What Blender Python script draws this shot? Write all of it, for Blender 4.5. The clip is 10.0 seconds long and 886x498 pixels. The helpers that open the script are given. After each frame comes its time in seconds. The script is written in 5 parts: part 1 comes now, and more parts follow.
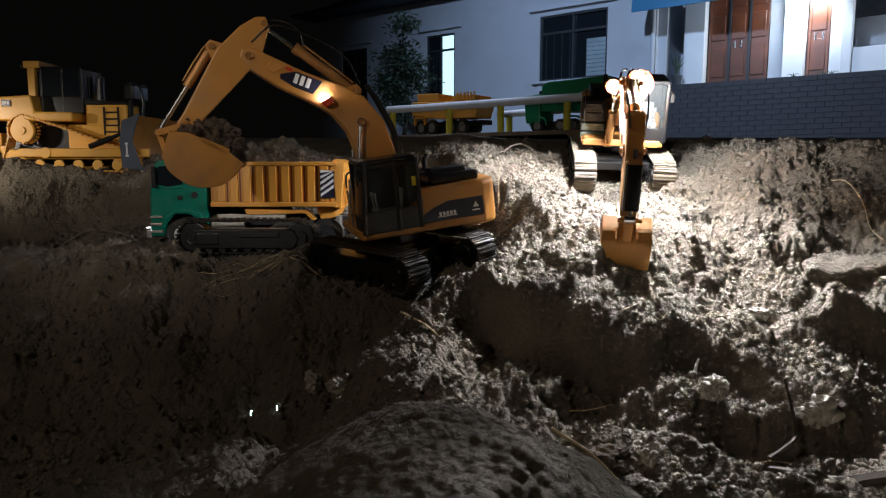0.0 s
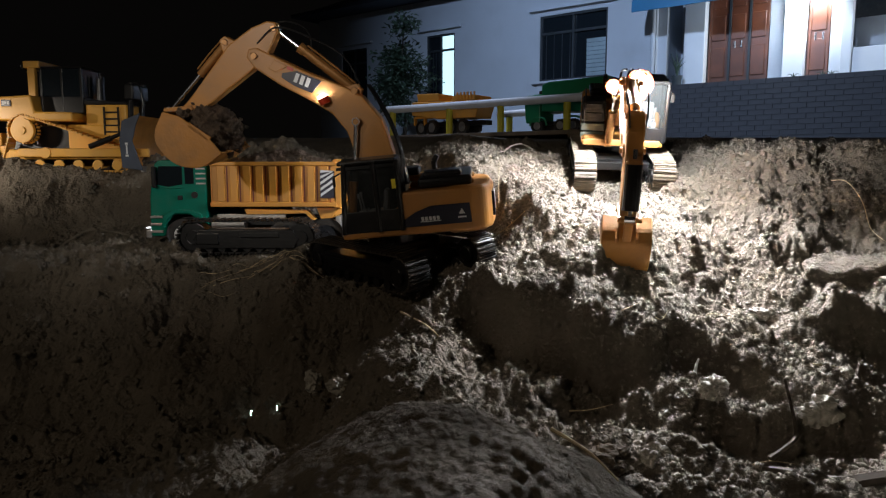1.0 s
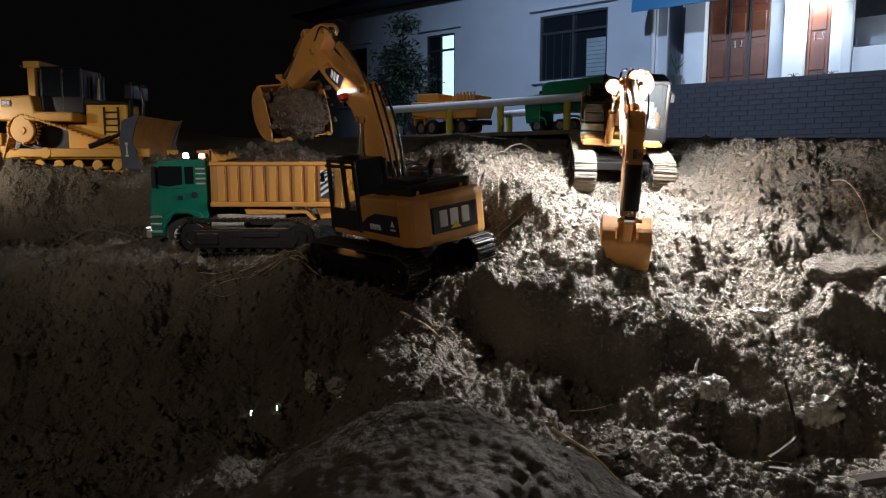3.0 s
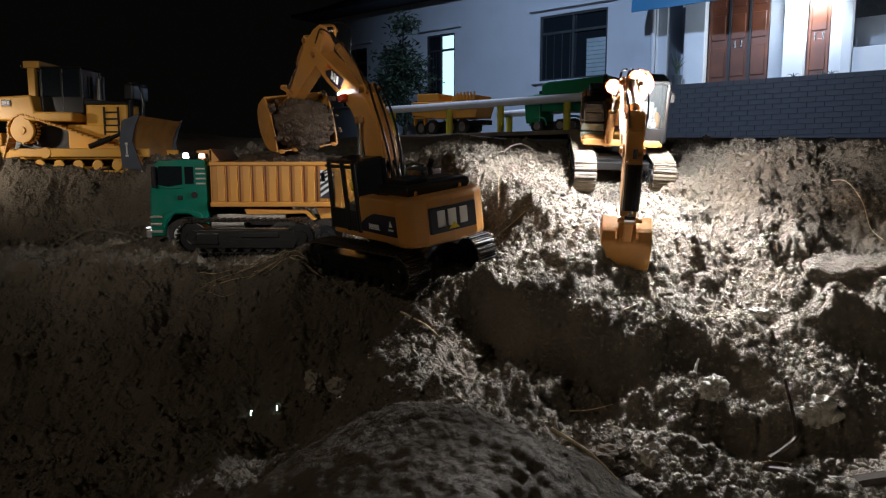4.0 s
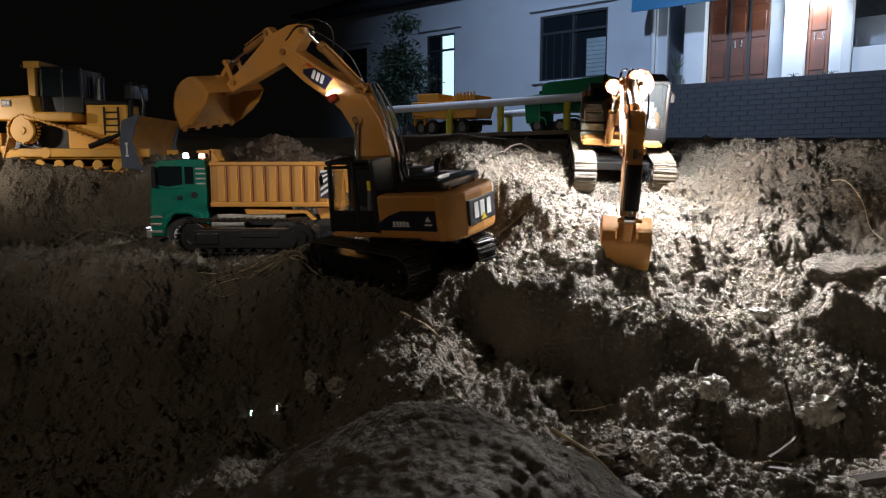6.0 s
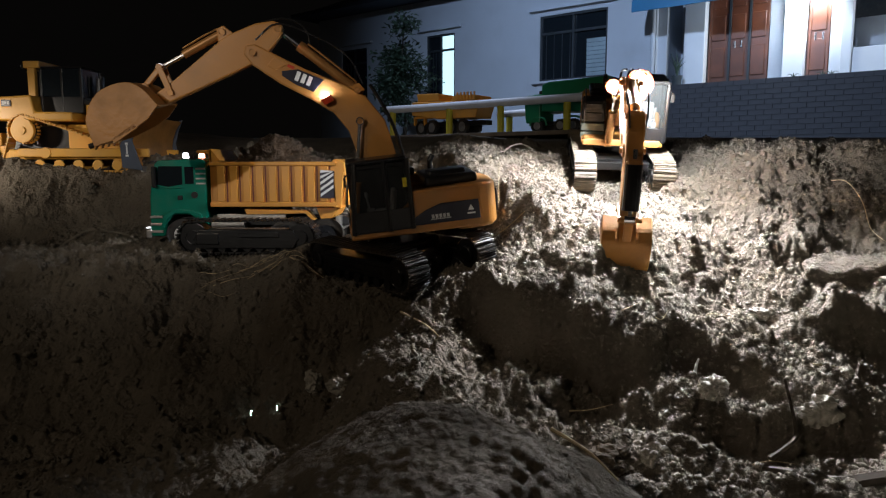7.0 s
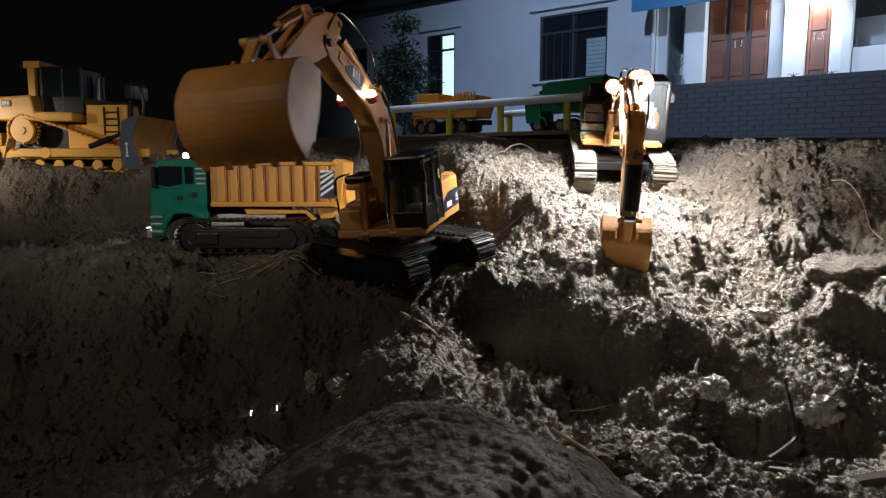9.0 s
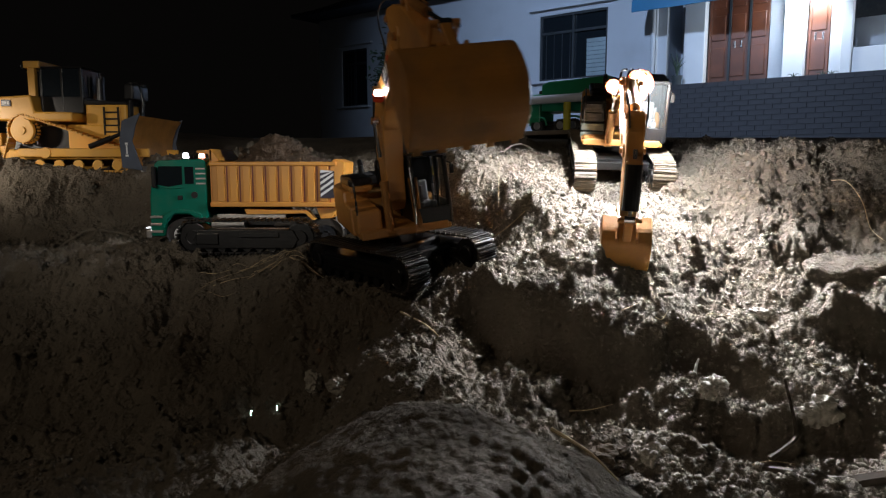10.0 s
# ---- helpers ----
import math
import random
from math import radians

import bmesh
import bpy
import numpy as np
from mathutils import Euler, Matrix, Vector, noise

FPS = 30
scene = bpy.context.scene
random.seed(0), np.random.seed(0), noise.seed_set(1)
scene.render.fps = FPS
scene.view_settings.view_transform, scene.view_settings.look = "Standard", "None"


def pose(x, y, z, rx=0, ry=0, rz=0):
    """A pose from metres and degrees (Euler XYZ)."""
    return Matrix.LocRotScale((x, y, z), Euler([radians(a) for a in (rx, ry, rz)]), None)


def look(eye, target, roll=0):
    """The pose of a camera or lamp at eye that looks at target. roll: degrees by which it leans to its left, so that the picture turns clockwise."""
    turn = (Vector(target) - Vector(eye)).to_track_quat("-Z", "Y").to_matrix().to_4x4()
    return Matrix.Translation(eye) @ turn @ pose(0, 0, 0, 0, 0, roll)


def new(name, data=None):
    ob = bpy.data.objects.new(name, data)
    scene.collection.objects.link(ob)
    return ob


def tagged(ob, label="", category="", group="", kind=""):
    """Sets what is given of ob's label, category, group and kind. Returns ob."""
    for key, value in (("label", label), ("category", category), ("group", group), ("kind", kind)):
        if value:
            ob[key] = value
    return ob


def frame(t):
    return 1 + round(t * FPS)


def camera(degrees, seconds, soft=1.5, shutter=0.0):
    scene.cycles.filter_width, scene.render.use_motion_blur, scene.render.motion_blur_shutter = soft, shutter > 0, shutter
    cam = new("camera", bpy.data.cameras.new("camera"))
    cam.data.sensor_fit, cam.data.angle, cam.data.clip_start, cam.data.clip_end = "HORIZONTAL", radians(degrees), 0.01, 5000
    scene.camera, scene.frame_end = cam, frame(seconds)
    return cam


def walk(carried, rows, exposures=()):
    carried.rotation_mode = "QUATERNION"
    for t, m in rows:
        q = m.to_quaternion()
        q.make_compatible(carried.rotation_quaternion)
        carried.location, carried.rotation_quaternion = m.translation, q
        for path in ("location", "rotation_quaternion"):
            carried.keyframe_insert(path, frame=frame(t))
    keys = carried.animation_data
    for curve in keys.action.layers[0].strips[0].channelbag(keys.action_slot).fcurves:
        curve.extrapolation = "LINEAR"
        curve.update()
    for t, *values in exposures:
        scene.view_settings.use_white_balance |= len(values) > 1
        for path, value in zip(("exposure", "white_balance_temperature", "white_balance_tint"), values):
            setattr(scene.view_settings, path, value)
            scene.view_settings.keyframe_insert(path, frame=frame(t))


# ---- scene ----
# ---- camera ----
cam = camera(66.32, 10.0, soft=1.2, shutter=0.5)
walk(cam, [(0.0, pose(0, 0, 0.223, 82.8, 0, 0)), (10.0, pose(0, 0, 0.223, 82.8, 0, 0))], exposures=[(0.0, 0.0), (10.0, 0.0)])

# ---- world and lights ----
world = bpy.data.worlds.new("night")
scene.world = world
world.use_nodes = True
bgn = world.node_tree.nodes["Background"]
bgn.inputs[0].default_value = (0.40, 0.36, 0.33, 1)
bgn.inputs[1].default_value = 0.0045


def spot(name, eye, target, watts, cone, color, radius=0.02, blend=0.6):
    d = bpy.data.lights.new(name, "SPOT")
    d.energy, d.spot_size, d.spot_blend, d.shadow_soft_size, d.color = watts, radians(cone), blend, radius, color
    ob = new(name, d)
    ob.matrix_world = look(eye, target)
    return ob


def area(name, eye, target, watts, sx, sy, color):
    d = bpy.data.lights.new(name, "AREA")
    d.energy, d.shape, d.size, d.size_y, d.color = watts, "RECTANGLE", sx, sy, color
    ob = new(name, d)
    ob.matrix_world = look(eye, target)
    return ob


# the work lamps on the boom of the digger on the bank
spot("boom_lamp_light", (0.434, 1.468, 0.400), (0.50, 0.96, -0.08), 94, 116, (0.92, 0.95, 1.0), 0.008, 1.0)
spot("boom_lamp_light", (0.360, 1.475, 0.396), (0.28, 1.17, -0.15), 62, 84, (0.92, 0.95, 1.0), 0.008, 1.0)
spot("boom_lamp_light", (0.350, 1.475, 0.396), (0.09, 1.66, 0.11), 34, 98, (0.92, 0.95, 1.0), 0.008, 1.0)
# added spot with no lamp of its own, brightens the tracks and nearby slope
spot("track_fill_light", (0.455, 1.462, 0.375), (0.45, 1.68, 0.22), 15.0, 168, (0.92, 0.95, 1.0), 0.008, 0.5)
# the yard lamp behind the pit's near edge, outside the view
spot("yard_lamp_light", (-0.83, -0.45, 0.58), (-0.60, 1.9, 0.58), 37, 48, (1.0, 0.93, 0.83), 0.012, 1.0)
# added warm area light behind the camera, outside the view, to fill the pit
area("warm_fill_light", (-1.9, -0.8, 1.8), (-0.25, 1.1, -0.2), 6.9, 0.3, 0.2, (1.0, 0.83, 0.62))
# a lamp beside the bulldozer, outside the view
spot("side_lamp_light", (-1.70, 1.70, 0.40), (-1.38, 2.10, 0.23), 12.0, 60, (1.0, 0.88, 0.74), 0.02, 1.0)
# the porch lamp under the awning of the house
area("porch_lamp_light", (6.92, 13.11, 3.45), (6.75, 14.1, 2.2), 75, 1.2, 0.2, (0.80, 0.90, 1.0))
area("porch_lamp_light", (8.75, 11.65, 3.45), (8.6, 12.6, 2.2), 28, 1.2, 0.2, (0.80, 0.90, 1.0))
# unseen bluish spot added in front of the house, to light its wall
spot("blue_fill_light", (-2.0, 5.0, 6.8), (4.6, 14.9, 2.7), 4000, 76, (0.50, 0.68, 1.0), 0.2, 1.0)


# second added spot, aimed only at the pipe and the toy trucks
spot("blue_fill_light", (-2.0, 5.0, 6.7), (0.35, 4.4, 0.55), 1700, 16, (0.62, 0.74, 1.0), 0.1, 1.0)


# ---- materials ----
def material(name, color, rough=0.5, metal=0.0, scale=20.0, vary=0.25, bump=0.0, bscale=None, dirt=None, dirt_scale=6.0, dirt_amount=0.4, coat=0.0):
    m = bpy.data.materials.new(name)
    m.use_nodes = True
    nt = m.node_tree
    b = nt.nodes["Principled BSDF"]
    b.inputs["Roughness"].default_value = rough
    b.inputs["Metallic"].default_value = metal
    b.inputs["Coat Weight"].default_value = coat
    tc = nt.nodes.new("ShaderNodeTexCoord")
    n = nt.nodes.new("ShaderNodeTexNoise")
    n.inputs["Scale"].default_value, n.inputs["Detail"].default_value = scale, 6
    nt.links.new(tc.outputs["Object"], n.inputs["Vector"])
    ramp = nt.nodes.new("ShaderNodeMapRange")
    ramp.inputs[1].default_value, ramp.inputs[2].default_value = 0.3, 0.7
    ramp.inputs[3].default_value, ramp.inputs[4].default_value = 1 - vary, 1 + vary
    nt.links.new(n.outputs["Fac"], ramp.inputs[0])
    mul = nt.nodes.new("ShaderNodeVectorMath")
    mul.operation = "MULTIPLY"
    mul.inputs[0].default_value = color
    nt.links.new(ramp.outputs[0], mul.inputs[1])
    out = mul.outputs[0]
    if dirt:
        n2 = nt.nodes.new("ShaderNodeTexNoise")
        n2.inputs["Scale"].default_value, n2.inputs["Detail"].default_value = dirt_scale, 8
        nt.links.new(tc.outputs["Object"], n2.inputs["Vector"])
        r2 = nt.nodes.new("ShaderNodeMapRange")
        r2.inputs[1].default_value, r2.inputs[2].default_value = 0.45, 0.72
        r2.inputs[3].default_value, r2.inputs[4].default_value = 0.0, dirt_amount
        nt.links.new(n2.outputs["Fac"], r2.inputs[0])
        mix = nt.nodes.new("ShaderNodeMix")
        mix.data_type = "RGBA"
        nt.links.new(r2.outputs[0], mix.inputs[0])
        nt.links.new(out, mix.inputs[6])
        mix.inputs[7].default_value = (*dirt, 1)
        out = mix.outputs[2]
        rr = nt.nodes.new("ShaderNodeMapRange")
        rr.inputs[3].default_value, rr.inputs[4].default_value = rough, min(1.0, rough + 0.35)
        nt.links.new(r2.outputs[0], rr.inputs[0])
        nt.links.new(rr.outputs[0], b.inputs["Roughness"])
    nt.links.new(out, b.inputs["Base Color"])
    if bump:
        n3 = nt.nodes.new("ShaderNodeTexNoise")
        n3.inputs["Scale"].default_value, n3.inputs["Detail"].default_value = bscale or scale * 3, 8
        nt.links.new(tc.outputs["Object"], n3.inputs["Vector"])
        bp = nt.nodes.new("ShaderNodeBump")
        bp.inputs["Strength"].default_value, bp.inputs["Distance"].default_value = bump, 0.004
        nt.links.new(n3.outputs["Fac"], bp.inputs["Height"])
        nt.links.new(bp.outputs[0], b.inputs["Normal"])
    return m


def crumbly(m, coarse, fine, depth):
    """Adds crumbs at two sizes to a soil material's relief."""
    nt = m.node_tree
    b = nt.nodes["Principled BSDF"]
    tc = nt.nodes.new("ShaderNodeTexCoord")
    n1, n2, v = nt.nodes.new("ShaderNodeTexNoise"), nt.nodes.new("ShaderNodeTexNoise"), nt.nodes.new("ShaderNodeTexVoronoi")
    n1.inputs["Scale"].default_value, n1.inputs["Detail"].default_value, n1.inputs["Roughness"].default_value = coarse, 10, 0.72
    n2.inputs["Scale"].default_value, n2.inputs["Detail"].default_value = fine * 0.4, 3
    v.inputs["Scale"].default_value = fine
    warp = nt.nodes.new("ShaderNodeMix")
    warp.data_type = "VECTOR"
    warp.inputs[0].default_value = 0.02
    for n in (n1, n2):
        nt.links.new(tc.outputs["Object"], n.inputs["Vector"])
    nt.links.new(tc.outputs["Object"], warp.inputs[4])
    nt.links.new(n2.outputs["Color"], warp.inputs[5])
    nt.links.new(warp.outputs[1], v.inputs["Vector"])
    add = nt.nodes.new("ShaderNodeMath")
    add.operation = "MULTIPLY_ADD"
    add.inputs[1].default_value = -0.45
    nt.links.new(v.outputs["Distance"], add.inputs[0])
    nt.links.new(n1.outputs["Fac"], add.inputs[2])
    bp = nt.nodes.new("ShaderNodeBump")
    bp.inputs["Strength"].default_value, bp.inputs["Distance"].default_value = 1.0, depth
    nt.links.new(add.outputs[0], bp.inputs["Height"])
    nt.links.new(bp.outputs[0], b.inputs["Normal"])
    return m


def glow(name, color, strength):
    m = bpy.data.materials.new(name)
    m.use_nodes = True
    b = m.node_tree.nodes["Principled BSDF"]
    b.inputs["Base Color"].default_value = (*color, 1)
    b.inputs["Emission Color"].default_value = (*color, 1)
    b.inputs["Emission Strength"].default_value = strength
    return m


def glass(name, color=(0.8, 0.85, 0.85), rough=0.05, alpha=0.35):
    m = bpy.data.materials.new(name)
    m.use_nodes = True
    b = m.node_tree.nodes["Principled BSDF"]
    b.inputs["Base Color"].default_value = (*color, 1)
    b.inputs["Roughness"].default_value = rough
    b.inputs["Alpha"].default_value = alpha
    return m


DUST = (0.25, 0.19, 0.13)
M_SOIL = material("soil", (0.188, 0.160, 0.124), 0.95, 0, 9, 0.30, 0.9, 330, (0.115, 0.084, 0.058), 3.0, 0.7)
M_CLOD = material("clod", (0.200, 0.172, 0.135), 0.95, 0, 30, 0.25, 0.8, 300)
M_LOAD = material("loose_soil", (0.105, 0.070, 0.046), 0.95, 0, 40, 0.3, 0.9, 260)
M_MUD = material("packed_soil", (0.21, 0.165, 0.12), 0.9, 0, 14, 0.3, 0.9, 220, (0.30, 0.25, 0.18), 7.0, 0.5)
M_ROCK = material("rock", (0.40, 0.37, 0.32), 0.85, 0, 25, 0.3, 0.7, 180)
crumbly(M_SOIL, 90, 110, 0.010)
crumbly(M_CLOD, 120, 160, 0.006)
crumbly(M_LOAD, 110, 140, 0.008)
M_STRAW = material("dry_straw", (0.50, 0.40, 0.25), 0.9, 0, 60, 0.3)
M_YELLOW = material("machine_paint", (0.53, 0.235, 0.052), 0.38, 0, 12, 0.08, 0.05, 300, DUST, 14, 0.35)
M_BUCKET = material("bucket_paint", (0.48, 0.212, 0.045), 0.42, 0, 12, 0.12, 0.15, 120, (0.20, 0.12, 0.06), 16, 0.55)
M_DOZER = material("dozer_paint", (0.80, 0.41, 0.055), 0.4, 0, 12, 0.08, 0.05, 300, DUST, 12, 0.3)
M_ORANGE = material("tipper_paint", (0.74, 0.325, 0.045), 0.4, 0, 12, 0.06, 0.05, 300, DUST, 10, 0.25)
M_RIBRED = material("rib_shadow_paint", (0.22, 0.04, 0.012), 0.5, 0, 20, 0.1)
M_GREEN = material("cab_green_paint", (0.004, 0.19, 0.128), 0.22, 0, 12, 0.08, 0, None, DUST, 9, 0.15)
M_TGREEN = material("toy_green_paint", (0.01, 0.20, 0.08), 0.4, 0, 12, 0.1)
M_BLACK = material("black_plastic", (0.010, 0.010, 0.011), 0.3, 0, 30, 0.3, 0.1, 200, DUST, 12, 0.03)
M_RUBBER = material("track_steel", (0.022, 0.021, 0.021), 0.5, 0.3, 40, 0.4, 0.3, 200, DUST, 16, 0.22)
# track steel made pale: the lamps' strong light is put into its colour
M_LITTRACK = material("lit_track_steel", (0.26, 0.22, 0.17), 0.85, 0, 40, 0.35, 0.4, 200, (0.05, 0.045, 0.04), 18, 0.5)
M_GREYBOX = material("grey_green_plastic", (0.20, 0.24, 0.21), 0.5, 0, 20, 0.15, 0.05, 150, DUST, 12, 0.3)
M_DARK = material("dark_grey_paint", (0.013, 0.014, 0.017), 0.5, 0, 20, 0.2, 0.05, 200, DUST, 10, 0.06)
M_BLUEGREY = material("blade_side_paint", (0.07, 0.085, 0.12), 0.5, 0, 20, 0.2)
M_CHROME = material("chrome", (0.75, 0.75, 0.76), 0.22, 1.0, 40, 0.1)
M_STEEL = material("worn_steel", (0.42, 0.40, 0.38), 0.4, 0.8, 30, 0.25, 0.2, 150)
M_BRONZE = material("cylinder_paint", (0.40, 0.19, 0.06), 0.32, 0.35, 30, 0.15)
M_WHITE = material("white_decal", (0.78, 0.78, 0.78), 0.5, 0, 30, 0.05)
M_DECAL = material("navy_decal", (0.015, 0.015, 0.03), 0.35, 0, 30, 0.1)
M_YDECAL = material("yellow_decal", (0.80, 0.62, 0.03), 0.5, 0, 30, 0.05)
M_RED = material("red_lens", (0.55, 0.05, 0.015), 0.35, 0, 30, 0.1)
M_GLASS = glass("cab_glass", (0.05, 0.055, 0.055), 0.05, 0.22)
M_DGLASS = glass("dark_glass", (0.012, 0.016, 0.02), 0.08, 0.95)
M_SEAT = material("cab_interior", (0.28, 0.28, 0.28), 0.7, 0, 30, 0.2)
M_LAMP = glow("lamp_glow", (0.95, 0.97, 1.0), 420)
M_SIDE = glow("side_lamp_glow", (0.93, 0.95, 1.0), 58)
M_HEAD = glow("headlight_glow", (0.85, 0.93, 1.0), 12)
M_BEAC1 = glow("beacon_glow_white", (0.85, 0.92, 1.0), 9)
M_BEAC2 = glow("beacon_glow_red", (1.0, 0.45, 0.32), 7)
M_SPECK = glow("speck_glow", (0.75, 1.0, 0.95), 5)
M_PIPE = material("white_pipe", (0.72, 0.75, 0.82), 0.35, 0, 20, 0.06)
M_POST = material("yellow_green_post", (0.62, 0.55, 0.05), 0.5, 0, 20, 0.1)
M_BOARD = material("old_board", (0.16, 0.12, 0.08), 0.8, 0, 12, 0.3, 0.4, 60)
M_WALL = material("painted_plaster", (0.52, 0.55, 0.60), 0.85, 0, 1.2, 0.10, 0.15, 30, (0.40, 0.43, 0.48), 0.6, 0.5)
M_PILLAR = material("white_plaster", (0.80, 0.82, 0.86), 0.7, 0, 1.5, 0.05)
M_BRICK = material("rendered_brick", (0.066, 0.066, 0.074), 0.9, 0, 3.0, 0.25, 0.4, 30)
M_ROOF = material("roof_sheet", (0.06, 0.07, 0.09), 0.6, 0, 2, 0.2)
M_AWN = material("blue_awning", (0.02, 0.17, 0.34), 0.4, 0, 2, 0.1)
M_WOOD = material("varnished_door", (0.13, 0.042, 0.02), 0.35, 0, 3, 0.35, 0.1, 20)
M_FRAME = material("window_frame", (0.03, 0.035, 0.04), 0.5, 0, 4, 0.1)
M_CURTAIN = material("window_shade", (0.34, 0.42, 0.46), 0.8, 0, 3, 0.1)
M_LIT = glow("lit_room", (0.62, 0.93, 1.0), 1.1)
M_LEAF = material("leaf", (0.035, 0.06, 0.035), 0.6, 0, 8, 0.4)
M_BARK = material("bark", (0.07, 0.055, 0.04), 0.9, 0, 8, 0.3, 0.4)
M_POT = material("clay_pot", (0.05, 0.06, 0.065), 0.7, 0, 10, 0.2)


# ---- mesh helpers ----
def part(name, bm, mat, parent=None, label="", smooth=False):
    me = bpy.data.meshes.new(name)
    bm.to_mesh(me)
    bm.free()
    me.materials.append(mat)
    if smooth:
        me.shade_smooth()
    ob = new(name, me)
    if parent is not None:
        ob.parent = parent
    if label:
        ob["label"] = label
    return ob


def thing(name, m, label, category, group="", kind=""):
    ob = new(name)
    ob.matrix_world = m
    return tagged(ob, label, category, group, kind)


def bevel(bm, w, seg=2):
    if w > 0:
        edges = [e for e in bm.edges if e.is_manifold and e.calc_face_angle(0) > 0.4]
        bmesh.ops.bevel(bm, geom=edges, offset=w, segments=seg, affect="EDGES", profile=0.5, clamp_overlap=True)
    return bm


def merge(*bms):
    a = bms[0]
    for b in bms[1:]:
        me = bpy.data.meshes.new("t")
        b.to_mesh(me)
        b.free()
        a.from_mesh(me)
        bpy.data.meshes.remove(me)
    return a


def box(sx, sy, sz, x=0, y=0, z=0, w=0.0, rot=(0, 0, 0), seg=2):
    bm = bmesh.new()
    bmesh.ops.create_cube(bm, size=1, matrix=Matrix.Diagonal((sx, sy, sz, 1)))
    bevel(bm, w, seg)
    bm.transform(pose(x, y, z, *rot))
    return bm


def rod(a, b, r, r2=None, n=14):
    a, b = Vector(a), Vector(b)
    bm = bmesh.new()
    bmesh.ops.create_cone(bm, cap_ends=True, segments=n, radius1=r, radius2=r if r2 is None else r2, depth=(b - a).length)
    bm.transform(Matrix.Translation((a + b) / 2) @ (b - a).to_track_quat("Z", "Y").to_matrix().to_4x4())
    return bm


def disc(x, y0, y1, z, r, n=24, w=0.0):
    bm = rod((x, y0, z), (x, y1, z), r, None, n)
    bevel(bm, w, 2)
    return bm


def prism(pts, y0, y1, w=0.0, seg=2):
    """Outline in x and z, drawn out along y."""
    bm = bmesh.new()
    lo = [bm.verts.new((x, y0, z)) for x, z in pts]
    hi = [bm.verts.new((x, y1, z)) for x, z in pts]
    n = len(pts)
    bm.faces.new(lo)
    bm.faces.new(hi[::-1])
    for i in range(n):
        bm.faces.new((lo[i], hi[i], hi[(i + 1) % n], lo[(i + 1) % n]))
    bmesh.ops.recalc_face_normals(bm, faces=bm.faces)
    return bevel(bm, w, seg)


def slab(pts, z0, z1, w=0.0, seg=2):
    """Outline in x and y, drawn out along z."""
    bm = prism(pts, z0, z1, w, seg)
    bm.transform(Matrix(((1, 0, 0, 0), (0, 0, 1, 0), (0, 1, 0, 0), (0, 0, 0, 1))))
    bmesh.ops.recalc_face_normals(bm, faces=bm.faces)
    return bm


def smooth_line(pts, n=6):
    """A rounded open line through the points."""
    p = [Vector(q) for q in pts]
    p = [p[0] * 2 - p[1]] + p + [p[-1] * 2 - p[-2]]
    out = []
    for i in range(1, len(p) - 2):
        for k in range(n):
            t = k / n
            out.append(0.5 * (2 * p[i] + (p[i + 1] - p[i - 1]) * t + (2 * p[i - 1] - 5 * p[i] + 4 * p[i + 1] - p[i + 2]) * t * t + (3 * p[i] - p[i - 1] - 3 * p[i + 1] + p[i + 2]) * t ** 3))
    return out + [p[-2]]


def tube(pts, r, n=6, k=8, taper=0.0):
    line = smooth_line(pts, n)
    bm = bmesh.new()
    rings = []
    for i, p in enumerate(line):
        d = (line[min(i + 1, len(line) - 1)] - line[max(i - 1, 0)]).normalized()
        q = d.to_track_quat("Z", "Y")
        rr = r * (1 - taper * i / (len(line) - 1))
        rings.append([bm.verts.new(p + q @ Vector((rr * math.cos(2 * math.pi * j / k), rr * math.sin(2 * math.pi * j / k), 0))) for j in range(k)])
    for a, b in zip(rings, rings[1:]):
        for j in range(k):
            bm.faces.new((a[j], a[(j + 1) % k], b[(j + 1) % k], b[j]))
    bm.faces.new(rings[0][::-1])
    bm.faces.new(rings[-1])
    return bm


def lump(rx_, ry_, rz_, rough=0.25, freq=3.0, sub=3, seed=0, flat=0.0):
    bm = bmesh.new()
    bmesh.ops.create_icosphere(bm, subdivisions=sub, radius=1)
    o = Vector((seed * 7.3, seed * 3.1, seed * 1.7))
    for v in bm.verts:
        p = v.co.copy()
        k = 1 + rough * noise.fractal(p * freq * 0.5 + o, 0.6, 2.2, 5) + rough * 0.5 * noise.noise(p * freq * 2 + o)
        if flat:
            k *= 1 - flat * abs(noise.noise(p * 1.2 + o))
        v.co = Vector((p.x * rx_ * k, p.y * ry_ * k, p.z * rz_ * k))
    return bm


# ---- ground ----
def hash2(ix, iy, seed):
    h = (ix * 374761393 + iy * 668265263 + seed * 1442695041) & 0x7FFFFFFF
    h = ((h ^ (h >> 13)) * 1274126177) & 0x7FFFFFFF
    return ((h ^ (h >> 16)) & 0xFFFFFF) / float(0xFFFFFF)


def vnoise(x, y, seed=0):
    ix, iy = np.floor(x).astype(np.int64), np.floor(y).astype(np.int64)
    fx, fy = x - ix, y - iy
    fx, fy = fx * fx * (3 - 2 * fx), fy * fy * (3 - 2 * fy)
    a, b = hash2(ix, iy, seed), hash2(ix + 1, iy, seed)
    c, d = hash2(ix, iy + 1, seed), hash2(ix + 1, iy + 1, seed)
    return (a + (b - a) * fx + (c - a) * fy + (a - b - c + d) * fx * fy) * 2 - 1


